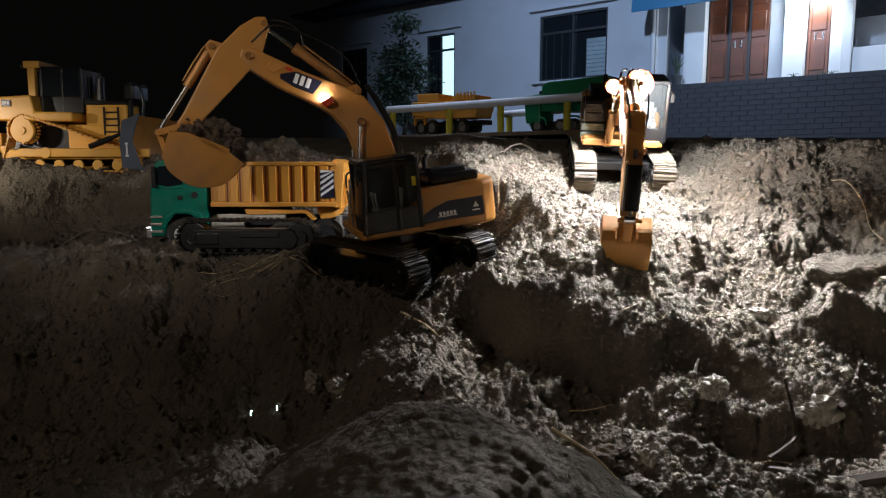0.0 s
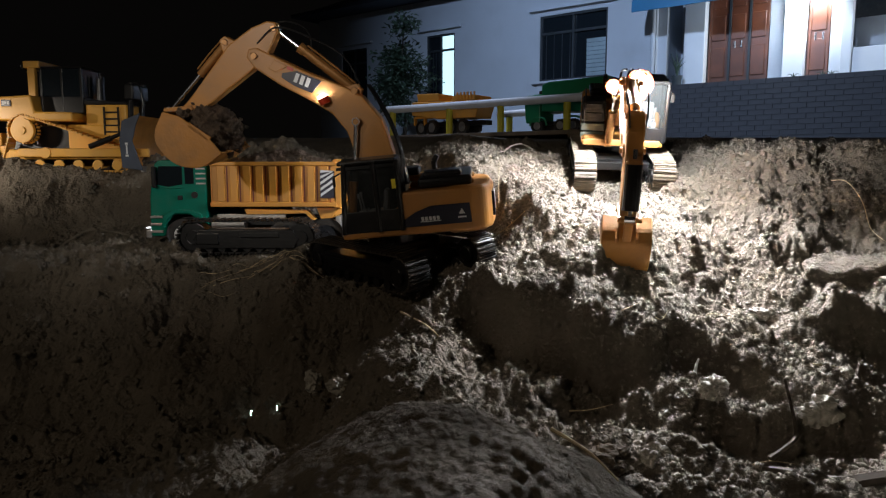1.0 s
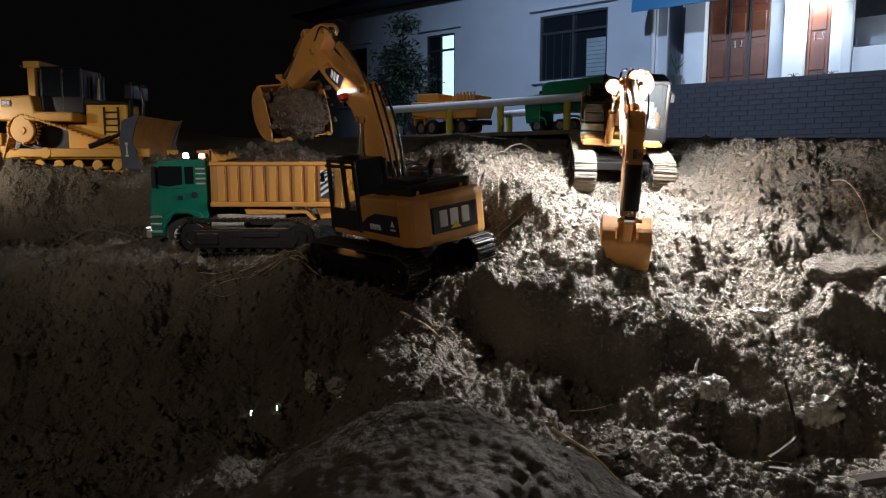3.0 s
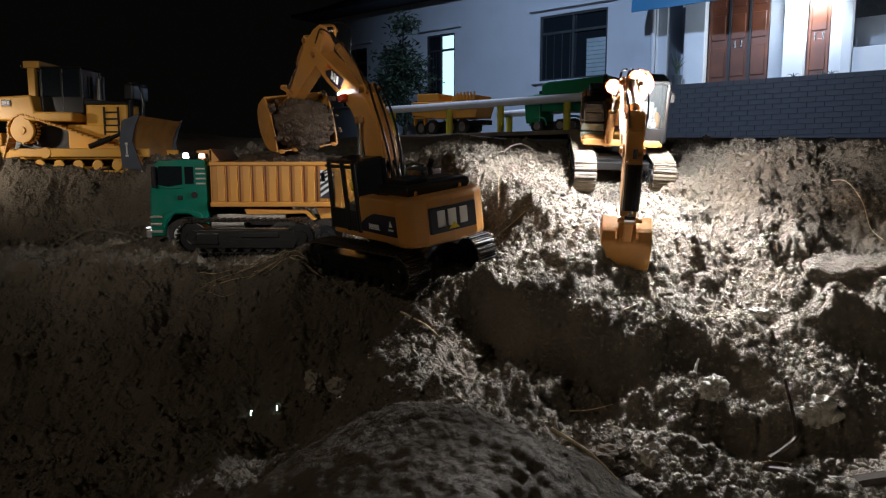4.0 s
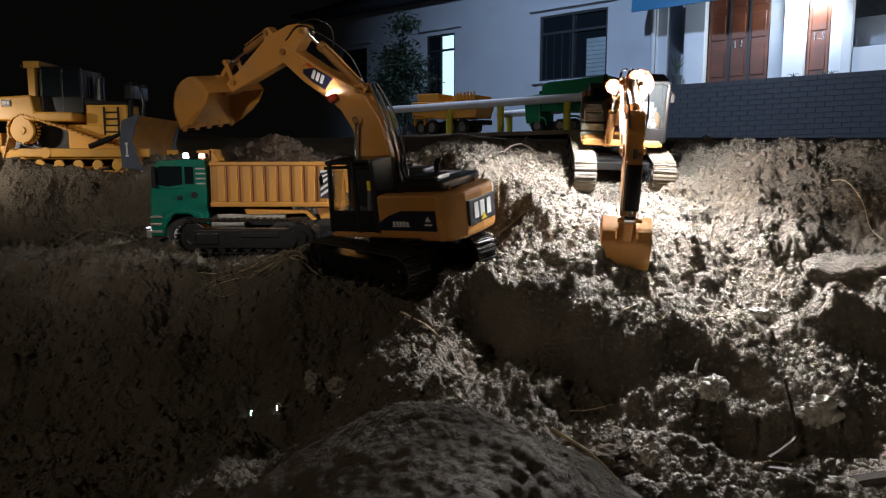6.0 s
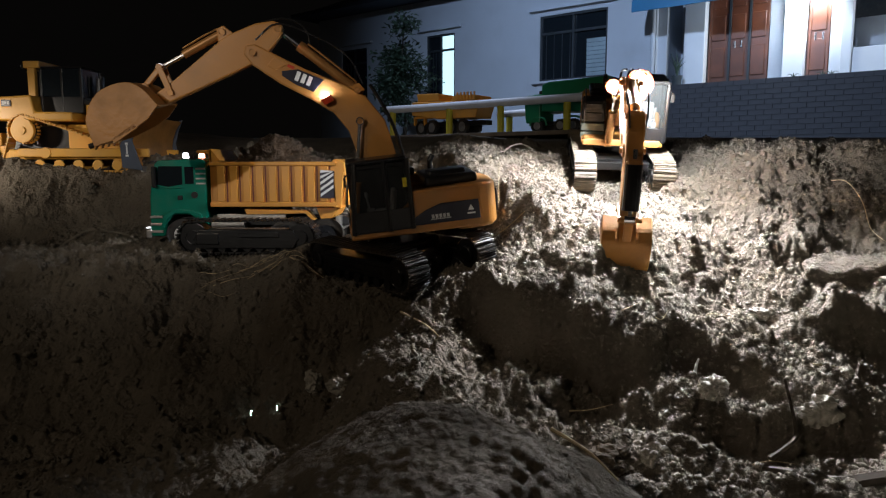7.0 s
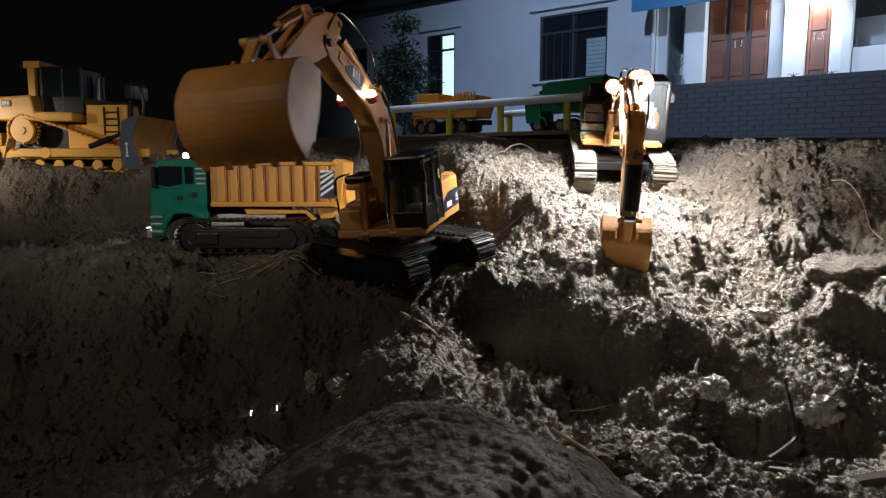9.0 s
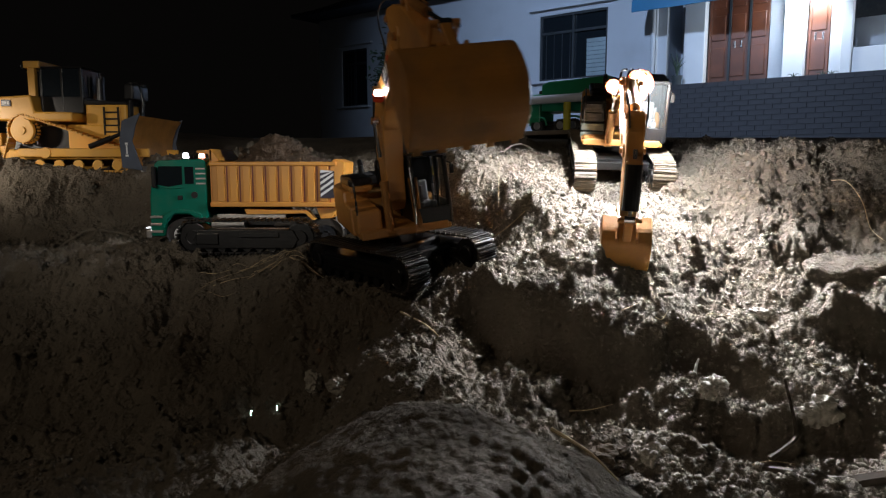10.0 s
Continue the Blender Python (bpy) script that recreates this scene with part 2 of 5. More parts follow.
def fbm(x, y, octaves=4, seed=0):
    out, amp = 0, 1.0
    for o in range(octaves):
        out = out + amp * vnoise(x, y, seed + o)
        x, y, amp = x * 2.03 + 17.1, y * 2.03 + 9.2, amp * 0.5
    return out


def cells(x, y, seed=0):
    """Distance to the nearest cell point, 0 to about 1, and that cell's random value."""
    ix, iy = np.floor(x).astype(np.int64), np.floor(y).astype(np.int64)
    best, val = np.full(x.shape, 9.0), np.zeros(x.shape)
    for dx in (-1, 0, 1):
        for dy in (-1, 0, 1):
            cx, cy = ix + dx, iy + dy
            px, py = cx + hash2(cx, cy, seed), cy + hash2(cx, cy, seed + 1)
            d = np.hypot(x - px, y - py)
            near = d < best
            best = np.where(near, d, best)
            val = np.where(near, hash2(cx, cy, seed + 2), val)
    return best, val


def step(x, a, b):
    t = np.clip((x - a) / (b - a), 0, 1)
    return t * t * (3 - 2 * t)


def base_height(x, y):
    """The dug pit, the ledge on which the machines stand and the banks."""
    wob = 0.03 * fbm(x * 5, y * 5, 2, 40)
    yw = y + wob
    x0 = np.interp(y, [1.2, 1.5, 1.75, 2.0], [0.02, 0.0, -0.10, -0.14])
    right = step(x, x0, x0 + np.interp(y, [1.2, 1.7], [0.28, 0.17]))
    # the ledge and the back bank
    left = 0.012 * step(x, -0.7, -0.2) + (0.20 + 0.03 * step(x, -1.1, -1.5)) * step(yw, 1.88, 2.10) + 0.17 * step(y, 2.6, 3.8)
    heap = 0.075 * np.exp(-((x + 0.59) / 0.17) ** 4 - ((y - 2.47) / 0.18) ** 2) * (1 + 0.25 * fbm(x * 14, y * 14, 3, 55)) + 0.015 * np.exp(-((x + 0.35) / 0.2) ** 2 - ((y - 2.35) / 0.15) ** 2)
    left = left + heap
    # the slope under the second digger
    hi = np.interp(yw, [0.9, 1.1, 1.3, 1.42, 1.55, 1.85, 2.1, 3.0, 3.8], [-0.10, -0.055, 0.02, 0.10, 0.165, 0.225, 0.245, 0.285, 0.372])
    hi = hi + 0.035 * step(x, 0.55, 0.85) * step(yw, 1.2, 1.6) * (1 - step(yw, 1.75, 2.1))
    hi = hi - 0.045 * np.exp(-((x - 0.46) / 0.13) ** 2 - ((y - 1.25) / 0.13) ** 2)
    hi = hi + 0.022 * step(y, 1.75, 1.95) * np.exp(-((x - 0.06) / 0.2) ** 2)
    up = left * (1 - right) + hi * right
    # the trodden pads under the two diggers
    pad = -0.004 + 0.0988 * (x + 0.098) + 0.108 * (y - 1.4)
    up = up + (pad - up) * (1 - step(np.hypot(x + 0.07, y - 1.39), 0.13, 0.27))
    pad = 0.187 + 0.287 * (y - 1.70)
    up = up + (pad - up) * (1 - step(np.hypot((x - 0.45) * 1.2, y - 1.70), 0.15, 0.26))
    # the edge of the pit
    edge = np.interp(x, [-1.6, -0.6, -0.1, 0.0, 0.09, 0.2, 0.28, 0.36, 0.44, 0.6, 1.0], [1.50, 1.43, 1.33, 1.29, 1.24, 1.14, 1.09, 1.05, 0.99, 0.90, 0.72])
    edge = edge + 0.040 * fbm(x * 8, y * 1.5, 3, 3) + 0.030 * np.sin(x * 31 + 1.2) * step(x, 0.02, 0.12)
    wide = np.interp(x, [-0.9, -0.2, -0.02, 0.08, 0.3, 0.44, 0.6, 1.0], [0.30, 0.27, 0.16, 0.055, 0.038, 0.045, 0.26, 0.34])
    deep = step(x, -0.02, -0.26)
    floor = -0.145 - 0.105 * deep - 0.012 * np.exp(-((x - 0.25) / 0.15) ** 2) + 0.03 * step(x, 0.42, 0.65) + 0.015 * fbm(x * 4, y * 4, 3, 8) + 0.045 * step(y, 0.85, 0.5)
    k = step(y, edge - wide, edge) * (1 - deep) + np.clip((y - edge + wide) / wide, 0, 1) * deep
    # a spur that runs out into the pit
    ridge = np.exp(-((x + 0.075 - 0.10 * (1.2 - y) + 0.03 * fbm(x * 4, y * 5, 2, 91)) / 0.085) ** 2)
    floor = floor + (0.068 + 0.05 * deep) * ridge * step(y, 0.78, 1.05)
    z = floor + (up - floor) * k
    # gullies in the pit's face
    z = z - 0.035 * k * (1 - k) * 4 * np.clip(fbm(x * 9, y * 1.5, 3, 21), -0.25, 1)
    # a hollow and a smooth slab on the left face
    z = z - 0.05 * np.exp(-((x + 0.335) / 0.035) ** 2 - ((y - 1.20) / 0.05) ** 2)
    # broken scarps on the slope: steep towards the pit, fading uphill
    for x0, y0, w, h in ((0.655, 1.30, 0.060, 0.050), (0.66, 1.07, 0.090, 0.060), (0.43, 0.84, 0.110, 0.055), (0.52, 1.36, 0.05, 0.03), (0.30, 0.95, 0.05, 0.03), (0.80, 1.10, 0.07, 0.04)):
        yl = y - y0 - 0.03 * fbm(x * 12, y * 2, 3, 150) + 0.15 * (x - x0)
        z = z + h * step(yl, -0.025, 0.012) * np.exp(-np.clip(yl, 0, 9) / 0.10) * np.exp(-((x - x0) / w) ** 4)
    # the rounded mound of packed soil in the foreground
    mound = 0.092 * np.clip(1 - ((x + 0.045 + 0.02 * fbm(x * 6, y * 6, 2, 77)) / 0.235) ** 2 - ((y - 0.55) / 0.30) ** 2, 0, 1) ** 0.6
    mound = mound * (1 + 0.55 * deep * step(mound, 0.0, 0.06))
    return z + mound, k, mound


def clods(x, y):
    """How cloddy the ground is: most on the fresh spoil of the slope."""
    left = 0.80 - 0.15 * step(x, -0.22, -0.40) * step(y, 1.30, 1.12)
    return left + (1 - left) * step(x, -0.12, 0.06)


def bumps(x, y, size, seed, fill=0.75):
    d, v = cells(x / size, y / size, seed)
    r = 0.28 + 0.42 * v
    return np.clip(1 - (d / r) ** 2, 0, 1) ** 0.5 * (0.35 + 0.65 * v) * (v > 1 - fill)


def ground_height(x, y):
    z, k, mound = base_height(x, y)
    near = step(y, 3.6, 2.6) * step(np.abs(x), 2.2, 1.6)
    c = clods(x, y) * near
    m = step(mound, 0.0, 0.03)
    c = c * (1 - 0.93 * m)
    z = z + near * (0.020 * (1 - 0.82 * m) * fbm(x * 11, y * 11, 5, 5))
    # blocks that broke away, with steep sides
    b = fbm(x * 6.5 + 3.0, y * 6.5, 4, 33)
    z = z + 0.018 * c * (step(b, 0.10, 0.22) - 0.4 * step(-b, 0.25, 0.40))
    w1, w2 = fbm(x * 55, y * 55, 2, 60), fbm(x * 55, y * 55, 2, 70)
    for size, amp, seed in ((0.046, 0.0055, 100), (0.028, 0.0055, 104), (0.018, 0.0055, 110), (0.012, 0.0050, 120), (0.0085, 0.0038, 126)):
        z = z + c * amp * bumps(x + 0.26 * size * w1, y + 0.26 * size * w2, size, seed)
    z = z + near * 0.0042 * fbm(x * 110, y * 110, 3, 130) * (0.45 + 0.55 * np.maximum(c, 0.5 * m))
    return z


def make_ground():
    far = [-400, -150, -60, -25, -12, -7, -4.5, -3.2, -2.5, -2.1, -1.85, -1.7]
    xs = np.concatenate([far, np.arange(-1.56, 1.45, 0.0032), [1.5, 1.6, 1.8, 2.1, 2.6, 3.4, 5, 8, 14, 30, 70, 160, 400]])
    ys = np.concatenate([[-400, -120, -40, -12, -4, -1.5, -0.6, -0.2, 0.05, 0.15, 0.22, 0.3, 0.36], np.arange(0.40, 2.15, 0.0031), np.arange(2.15, 2.75, 0.006), np.arange(2.75, 3.2, 0.02), [3.3, 3.5, 4, 4.6, 5.5, 7, 9, 12, 16, 22, 35, 80, 200, 500]])
    gx, gy = np.meshgrid(xs, ys)
    gz = ground_height(gx, gy)
    nx, ny = len(xs), len(ys)
    co = np.stack([gx, gy, gz], -1).reshape(-1, 3).astype(np.float32)
    i = np.arange((nx - 1) * (ny - 1))
    a = (i // (nx - 1)) * nx + i % (nx - 1)
    quads = np.stack([a, a + 1, a + nx + 1, a + nx], -1)
    me = bpy.data.meshes.new("ground")
    me.vertices.add(len(co))
    me.vertices.foreach_set("co", co.ravel())
    me.loops.add(quads.size)
    me.loops.foreach_set("vertex_index", quads.ravel().astype(np.int32))
    me.polygons.add(len(quads))
    me.polygons.foreach_set("loop_start", (np.arange(len(quads)) * 4).astype(np.int32))
    me.update(calc_edges=True)
    me.materials.append(M_SOIL)
    me.shade_smooth()
    return tagged(new("ground", me), "bare brown clay soil of a freshly dug pit", "ground", kind="structure")


def ground_z(x, y):
    return float(ground_height(np.array([x]), np.array([y]))[0])


ground = make_ground()


# ---- crawler tracks ----
def shoe_mesh(width, pitch, mat):
    bm = merge(box(pitch * 0.9, width, 0.0035, 0, 0, 0, 0.0006, seg=1), box(pitch * 0.2, width * 0.98, 0.0045, pitch * 0.22, 0, 0.0035), box(pitch * 0.12, width * 0.98, 0.003, -pitch * 0.2, 0, 0.003))
    me = bpy.data.meshes.new("track_shoe")
    bm.to_mesh(me)
    bm.free()
    me.materials.append(mat)
    return me


def loop_points(path, pitch):
    """Even points and directions along a closed line of x and z."""
    out, n = [], len(path)
    lens = [math.dist(path[i], path[(i + 1) % n]) for i in range(n)]
    total = sum(lens)
    count = round(total / pitch)
    for k in range(count):
        d, i = k * total / count, 0
        while d > lens[i]:
            d -= lens[i]
            i += 1
        a, b = path[i], path[(i + 1) % n]
        t = d / lens[i]
        out.append((a[0] + (b[0] - a[0]) * t, a[1] + (b[1] - a[1]) * t, math.degrees(math.atan2(b[1] - a[1], b[0] - a[0]))))
    return out


def stadium(length, r0, r1, lift0=0.0, lift1=0.0, n=10):
    """Closed track line: wheel of radius r0 at -length/2, r1 at +length/2, standing on z = 0."""
    a, b = -length / 2 + r0, length / 2 - r1
    pts = [(b + r1 * math.sin(math.pi * i / n), r1 + lift1 - r1 * math.cos(math.pi * i / n)) for i in range(n + 1)]
    pts += [(a - r0 * math.sin(math.pi * i / n), r0 + lift0 + r0 * math.cos(math.pi * i / n)) for i in range(n + 1)]
    return pts


def crawler(parent, m, length, height, width, frame_mat, wheel_mat, pitch=0.0155, side=1, shoe_mat=None):
    """One track: its frame with shoes, sprocket, idler and rollers. The outer side is towards side * y."""
    r = height / 2 - 0.004
    fr = part("track_frame", merge(prism([(-length / 2 + r * 1.5, height * 0.28), (-length / 2 + r * 1.8, height * 0.72), (length / 2 - r * 1.8, height * 0.72), (length / 2 - r * 1.5, height * 0.28)], -width * 0.42, width * 0.42, 0.003),
                               box(length * 0.62, width * 0.98, height * 0.16, 0, 0, height * 0.52, 0.002), box(length * 0.12, width * 1.02, height * 0.34, -length * 0.33 * side, 0, height * 0.48, 0.003)), frame_mat, parent)
    fr.matrix_basis = m
    me = shoe_mesh(width, pitch, shoe_mat or M_RUBBER)
    for x, z, a in loop_points(stadium(length - 0.006, r, r), pitch):
        s = new("track_shoe", me)
        s.parent = fr
        s.matrix_basis = pose(x, 0, z + 0.004, 0, -a + 180, 0)
    for x, nm in ((-length / 2 + r + 0.003, "sprocket"), (length / 2 - r - 0.003, "idler_wheel")):
        part(nm, merge(disc(x, -width * 0.4, width * 0.4, height / 2, r * 0.86, 22, 0.002), disc(x, -width * 0.52, width * 0.52, height / 2, r * 0.45, 16, 0.002)), wheel_mat, fr)
    n = 7
    for i in range(n):
        x = -length / 2 + r * 2.1 + (length - r * 4.2) * i / (n - 1)
        part("track_roller", disc(x, -width * 0.46, width * 0.46, height * 0.2, height * 0.13, 14, 0.0015), wheel_mat, fr)
    return fr


# ---- diggers ----
FOOT, BOOM_L = (0.0124, 0.0634), 0.3765
SCB, BCR = (0.1978, 0.1015), (0.1519, 0.0651)
TOP, BCB = (-0.063, 0.0164), (0.0306, 0.0565)


def plane(o, a, x, z):
    c, s = math.cos(a), math.sin(a)
    return (o[0] + x * c - z * s, o[1] + x * s + z * c)


def arm_points(b, st, bk, stick_l):
    """The pins of the arm in the plane of the boom, angles in radians."""
    tip = plane(FOOT, b, BOOM_L, 0)
    piv = plane(tip, st, stick_l, 0)
    p = dict(foot=FOOT, tip=tip, piv=piv, scb=plane(FOOT, b, *SCB), bcr=plane(FOOT, b, *BCR), top=plane(tip, st, *TOP), bcb=plane(tip, st, *BCB), lp=plane(tip, st, stick_l - 0.034, 0.004), lug=plane(piv, bk, -0.004, 0.034))
    p["bcf"] = (0.085, 0.008)
    a, g = p["lp"], p["lug"]
    dx, dz = g[0] - a[0], g[1] - a[1]
    d = math.hypot(dx, dz)
    ra, rg = 0.048, 0.048
    t = (d * d + ra * ra - rg * rg) / (2 * d)
    h = math.sqrt(max(ra * ra - t * t, 1e-6))
    p["rod"] = (a[0] + dx / d * t - dz / d * h, a[1] + dz / d * t + dx / d * h)
    return p


def between(a, b):
    return -math.degrees(math.atan2(b[1] - a[1], b[0] - a[0]))


def digger_poses(parts, h, b, st, bk, stick_l):
    """Pose of each moving part in the digger's own space, for the angles in degrees."""
    turn = pose(0, 0, 0, 0, 0, h)
    p = arm_points(radians(b), radians(st), radians(bk), stick_l)

    def at(q, ang, y=0.0):
        return turn @ pose(q[0], y, q[1], 0, ang, 0)

    out = {}
    for k in parts:
        if k in ("house", "counterweight", "hood", "cab", "tank", "hose"):
            out[k] = turn
    out["boom"] = at(p["foot"], -b)
    out["stick"] = at(p["tip"], -st)
    out["bucket"] = at(p["piv"], -bk)
    for i, y in (("l", 0.0285), ("r", -0.0285)):
        out["boom_barrel_" + i] = at(p["bcf"], between(p["bcf"], p["bcr"]), y)
        out["boom_rod_" + i] = at(p["bcr"], between(p["bcr"], p["bcf"]), y)
    out["stick_barrel"] = at(p["scb"], between(p["scb"], p["top"]))
    out["stick_rod"] = at(p["top"], between(p["top"], p["scb"]))
    out["bucket_barrel"] = at(p["bcb"], between(p["bcb"], p["rod"]))
    out["bucket_rod"] = at(p["rod"], between(p["rod"], p["bcb"]))
    out["link"] = at(p["lp"], between(p["lp"], p["rod"]))
    out["link_b"] = at(p["lug"], between(p["lug"], p["rod"]))
    return out


def bars(parent, x0, dx, n, w, hgt, y, z, mat, axis="x"):
    """Plain bars in place of lettering."""
    for i in range(n):
        if axis == "x":
            part("lettering_bar", box(w, 0.0012, hgt, x0 + dx * i, y, z, 0.0003, (0, 6, 0)), mat, parent)
        else:
            part("lettering_bar", box(0.0012, w, hgt, y, x0 + dx * i, z, 0.0003), mat, parent)


def bucket_shell(w):
    outer = smooth_line([(-0.012, -0.016, 0), (-0.012, 0.026, 0), (0.006, 0.052, 0), (0.050, 0.066, 0), (0.096, 0.048, 0), (0.121, 0.006, 0)], 5)
    inner = [Vector((p.x * 0.955 + 0.003, p.y * 0.945, 0)) for p in outer]
    bm = prism([(p.x, p.y) for p in outer] + [(p.x, p.y) for p in inner[::-1]], -w / 2, w / 2)
    side = [(p.x, p.y) for p in outer] + [(0.095, -0.006), (0.05, -0.018), (0.02, -0.022)]
    for s in (-1, 1):
        merge(bm, prism(side, s * (w / 2) - 0.0025, s * (w / 2) + 0.0025, 0.001, 1))
    return bm


def digger(label, m, track_heading, stick_l, bucket_w, lamps, detail=True, track_l=0.35):
    ram = M_BRONZE if detail else M_BLACK
    dg = thing("digger", m, label, "excavator", "model diggers")
    P = {}
    heading = pose(0, 0, -0.093, 0, 0, track_heading)
    for s in (1, -1):
        crawler(dg, heading @ pose(0, s * 0.088, 0), track_l, 0.078, 0.05, M_BLACK, M_BLACK, side=s, shoe_mat=M_RUBBER if detail else M_LITTRACK)
    cb = part("car_body", merge(box(0.13, 0.13, 0.035, 0, 0, 0.055, 0.008), box(0.05, 0.15, 0.022, 0.06, 0, 0.045, 0.004), box(0.05, 0.15, 0.022, -0.06, 0, 0.045, 0.004)), M_BLACK, dg)
    cb.matrix_basis = heading
    part("slew_ring", rod((0, 0, -0.028), (0, 0, 0.001), 0.058, None, 28), M_BLACK, dg)
    # the upper structure
    side = [(-0.16, 0.002), (-0.17, 0.03), (-0.165, 0.085), (-0.032, 0.085), (-0.026, 0.06), (0.0, 0.042), (0.04, 0.022), (0.090, 0.014), (0.090, 0.002)]
    house = merge(box(0.26, 0.176, 0.016, -0.038, 0, 0.010, 0.003), prism(side, 0.062, 0.0945, 0.004), prism([(-0.16, 0.002), (-0.16, 0.085), (-0.035, 0.085), (-0.03, 0.062), (0.03, 0.06), (0.035, 0.002)], -0.0945, -0.04, 0.005), box(0.14, 0.16, 0.06, -0.10, 0, 0.045, 0.004)) if detail else merge(box(0.26, 0.176, 0.016, -0.038, 0, 0.010, 0.003), prism(side, 0.062, 0.0945, 0.004), box(0.14, 0.17, 0.075, -0.10, 0, 0.045, 0.004))
    P["house"] = part("superstructure", house, M_YELLOW, dg)
    if not detail:
        for z0_, z1_ in ((0.006, 0.024), (0.026, 0.044)):
            part("battery_box", box(0.075, 0.056, z1_ - z0_, 0.010, -0.066, (z0_ + z1_) / 2, 0.003), M_GREYBOX, P["house"], "grey-green storage box")
        part("engine_cover", merge(box(0.072, 0.056, 0.052, 0.008, -0.066, 0.072, 0.008, seg=3), box(0.004, 0.040, 0.012, 0.046, -0.066, 0.086, 0.001), box(0.004, 0.040, 0.012, 0.046, -0.066, 0.064, 0.001)), M_DARK, P["house"], "dark moulded engine cover")
    dec = part("side_stripe", prism([(-0.162, 0.018), (-0.160, 0.056), (-0.085, 0.056), (-0.055, 0.046), (-0.02, 0.026), (0.0, 0.018)], 0.0935, 0.0960, 0.0006, 1), M_DECAL, P["house"], "navy swoosh stripe with white lettering")
    for i in range(5):
        part("lettering_bar", box(0.0052, 0.001, 0.0075, -0.098 + 0.0075 * i, 0.0966, 0.032, 0, (0, 8, 0)), M_WHITE, P["house"])
    part("lettering_bar", box(0.04, 0.001, 0.0016, -0.083, 0.0966, 0.0265), M_WHITE, P["house"])
    part("triangle_mark", prism([(-0.150, 0.036), (-0.138, 0.036), (-0.144, 0.047)], 0.0962, 0.0972), M_WHITE, P["house"])
    part("lettering_bar", box(0.016, 0.001, 0.003, -0.144, 0.0966, 0.030), M_WHITE, P["house"])
    cw = slab([(-0.115, 0.0935), (-0.165, 0.0940), (-0.190, 0.084), (-0.203, 0.055), (-0.208, 0.0), (-0.203, -0.055), (-0.190, -0.084), (-0.165, -0.0940), (-0.115, -0.0935)], -0.003, 0.087, 0.010, 3)
    P["counterweight"] = part("counterweight", cw, M_YELLOW, dg, "rounded yellow counterweight")
    part("rear_panel", box(0.008, 0.104, 0.048, -0.2045, 0, 0.043, 0.002), M_DECAL, P["counterweight"], "black panel with a white mark")
    for y, wd in ((0.028, 0.017), (0.004, 0.018), (-0.022, 0.017)):
        part("rear_mark", box(0.002, wd, 0.030, -0.2092, y, 0.045, 0.0008), M_WHITE, P["counterweight"])
    tri = prism([(-0.010, 0.024), (0.014, 0.024), (0.002, 0.036)], -0.0006, 0.0006)
    tri.transform(pose(-0.2105, 0, 0, 0, 0, 90))
    part("triangle_mark", tri, M_YDECAL, P["counterweight"])
    for y in (-0.05, 0.05):
        part("lifting_eye", box(0.012, 0.006, 0.012, -0.165, y, 0.090, 0.003), M_YELLOW, P["counterweight"])
    P["hood"] = part("engine_hood", merge(box(0.105, 0.145, 0.020, -0.115, -0.004, 0.096, 0.007, seg=3), box(0.075, 0.05, 0.014, -0.11, 0.03, 0.108, 0.005)), M_BLACK, dg, "black slatted engine hood")
    for i in range(5):
        part("hood_slat", box(0.004, 0.05, 0.003, -0.13 + 0.01 * i, -0.04, 0.107, 0.001), M_DARK, P["hood"])
    part("exhaust_pipe", merge(rod((-0.09, -0.04, 0.10), (-0.09, -0.04, 0.128), 0.006), rod((-0.09, -0.04, 0.126), (-0.098, -0.04, 0.138), 0.0062, 0.0055)), M_BLACK, P["hood"])
    P["tank"] = part("toolbox", merge(box(0.05, 0.05, 0.05, 0.05, -0.066, 0.032, 0.006), box(0.10, 0.045, 0.012, -0.02, -0.066, 0.094, 0.004)) if detail else box(0.06, 0.05, 0.010, 0.056, -0.066, 0.010, 0.003), M_YELLOW, dg)
    if detail:
        part("hood_cover", box(0.085, 0.048, 0.016, -0.015, -0.066, 0.108, 0.005), M_BLACK, P["tank"])
    part("handrail", tube([(0.072, -0.088, 0.05), (0.072, -0.088, 0.10), (0.06, -0.088, 0.118), (0.0, -0.088, 0.118)], 0.0022), M_BLACK, P["tank"])
    # cab: an open frame with panes
    x0, x1, y0, y1, z0, z1 = -0.028, 0.086, 0.026, 0.0955, 0.014, 0.150
    bm = box(x1 - x0, y1 - y0, 0.008, (x0 + x1) / 2, (y0 + y1) / 2, z1, 0.004)
    for (x, y, xt) in ((x0, y0, x0), (x0, y1, x0), (x1, y0, x1 - 0.014), (x1, y1, x1 - 0.014), (0.016, y1, 0.016)):
        merge(bm, rod((x, y, z0), (xt, y, z1), 0.005, None, 8))
    merge(bm, box(x1 - x0, 0.004, 0.04, (x0 + x1) / 2, y1, z0 + 0.022, 0.001), box(x1 - x0, 0.004, 0.136, (x0 + x1) / 2, y0, 0.082), box(0.004, y1 - y0, 0.136, x0, (y0 + y1) / 2, 0.082), box(0.004, y1 - y0, 0.035, x1, (y0 + y1) / 2, z0 + 0.016, 0.001))
    merge(bm, box(x1 - x0, y1 - y0, 0.006, (x0 + x1) / 2, (y0 + y1) / 2, z0 + 0.003), box(x1 - x0, 0.006, 0.006, (x0 + x1) / 2, y1 - 0.001, 0.141))
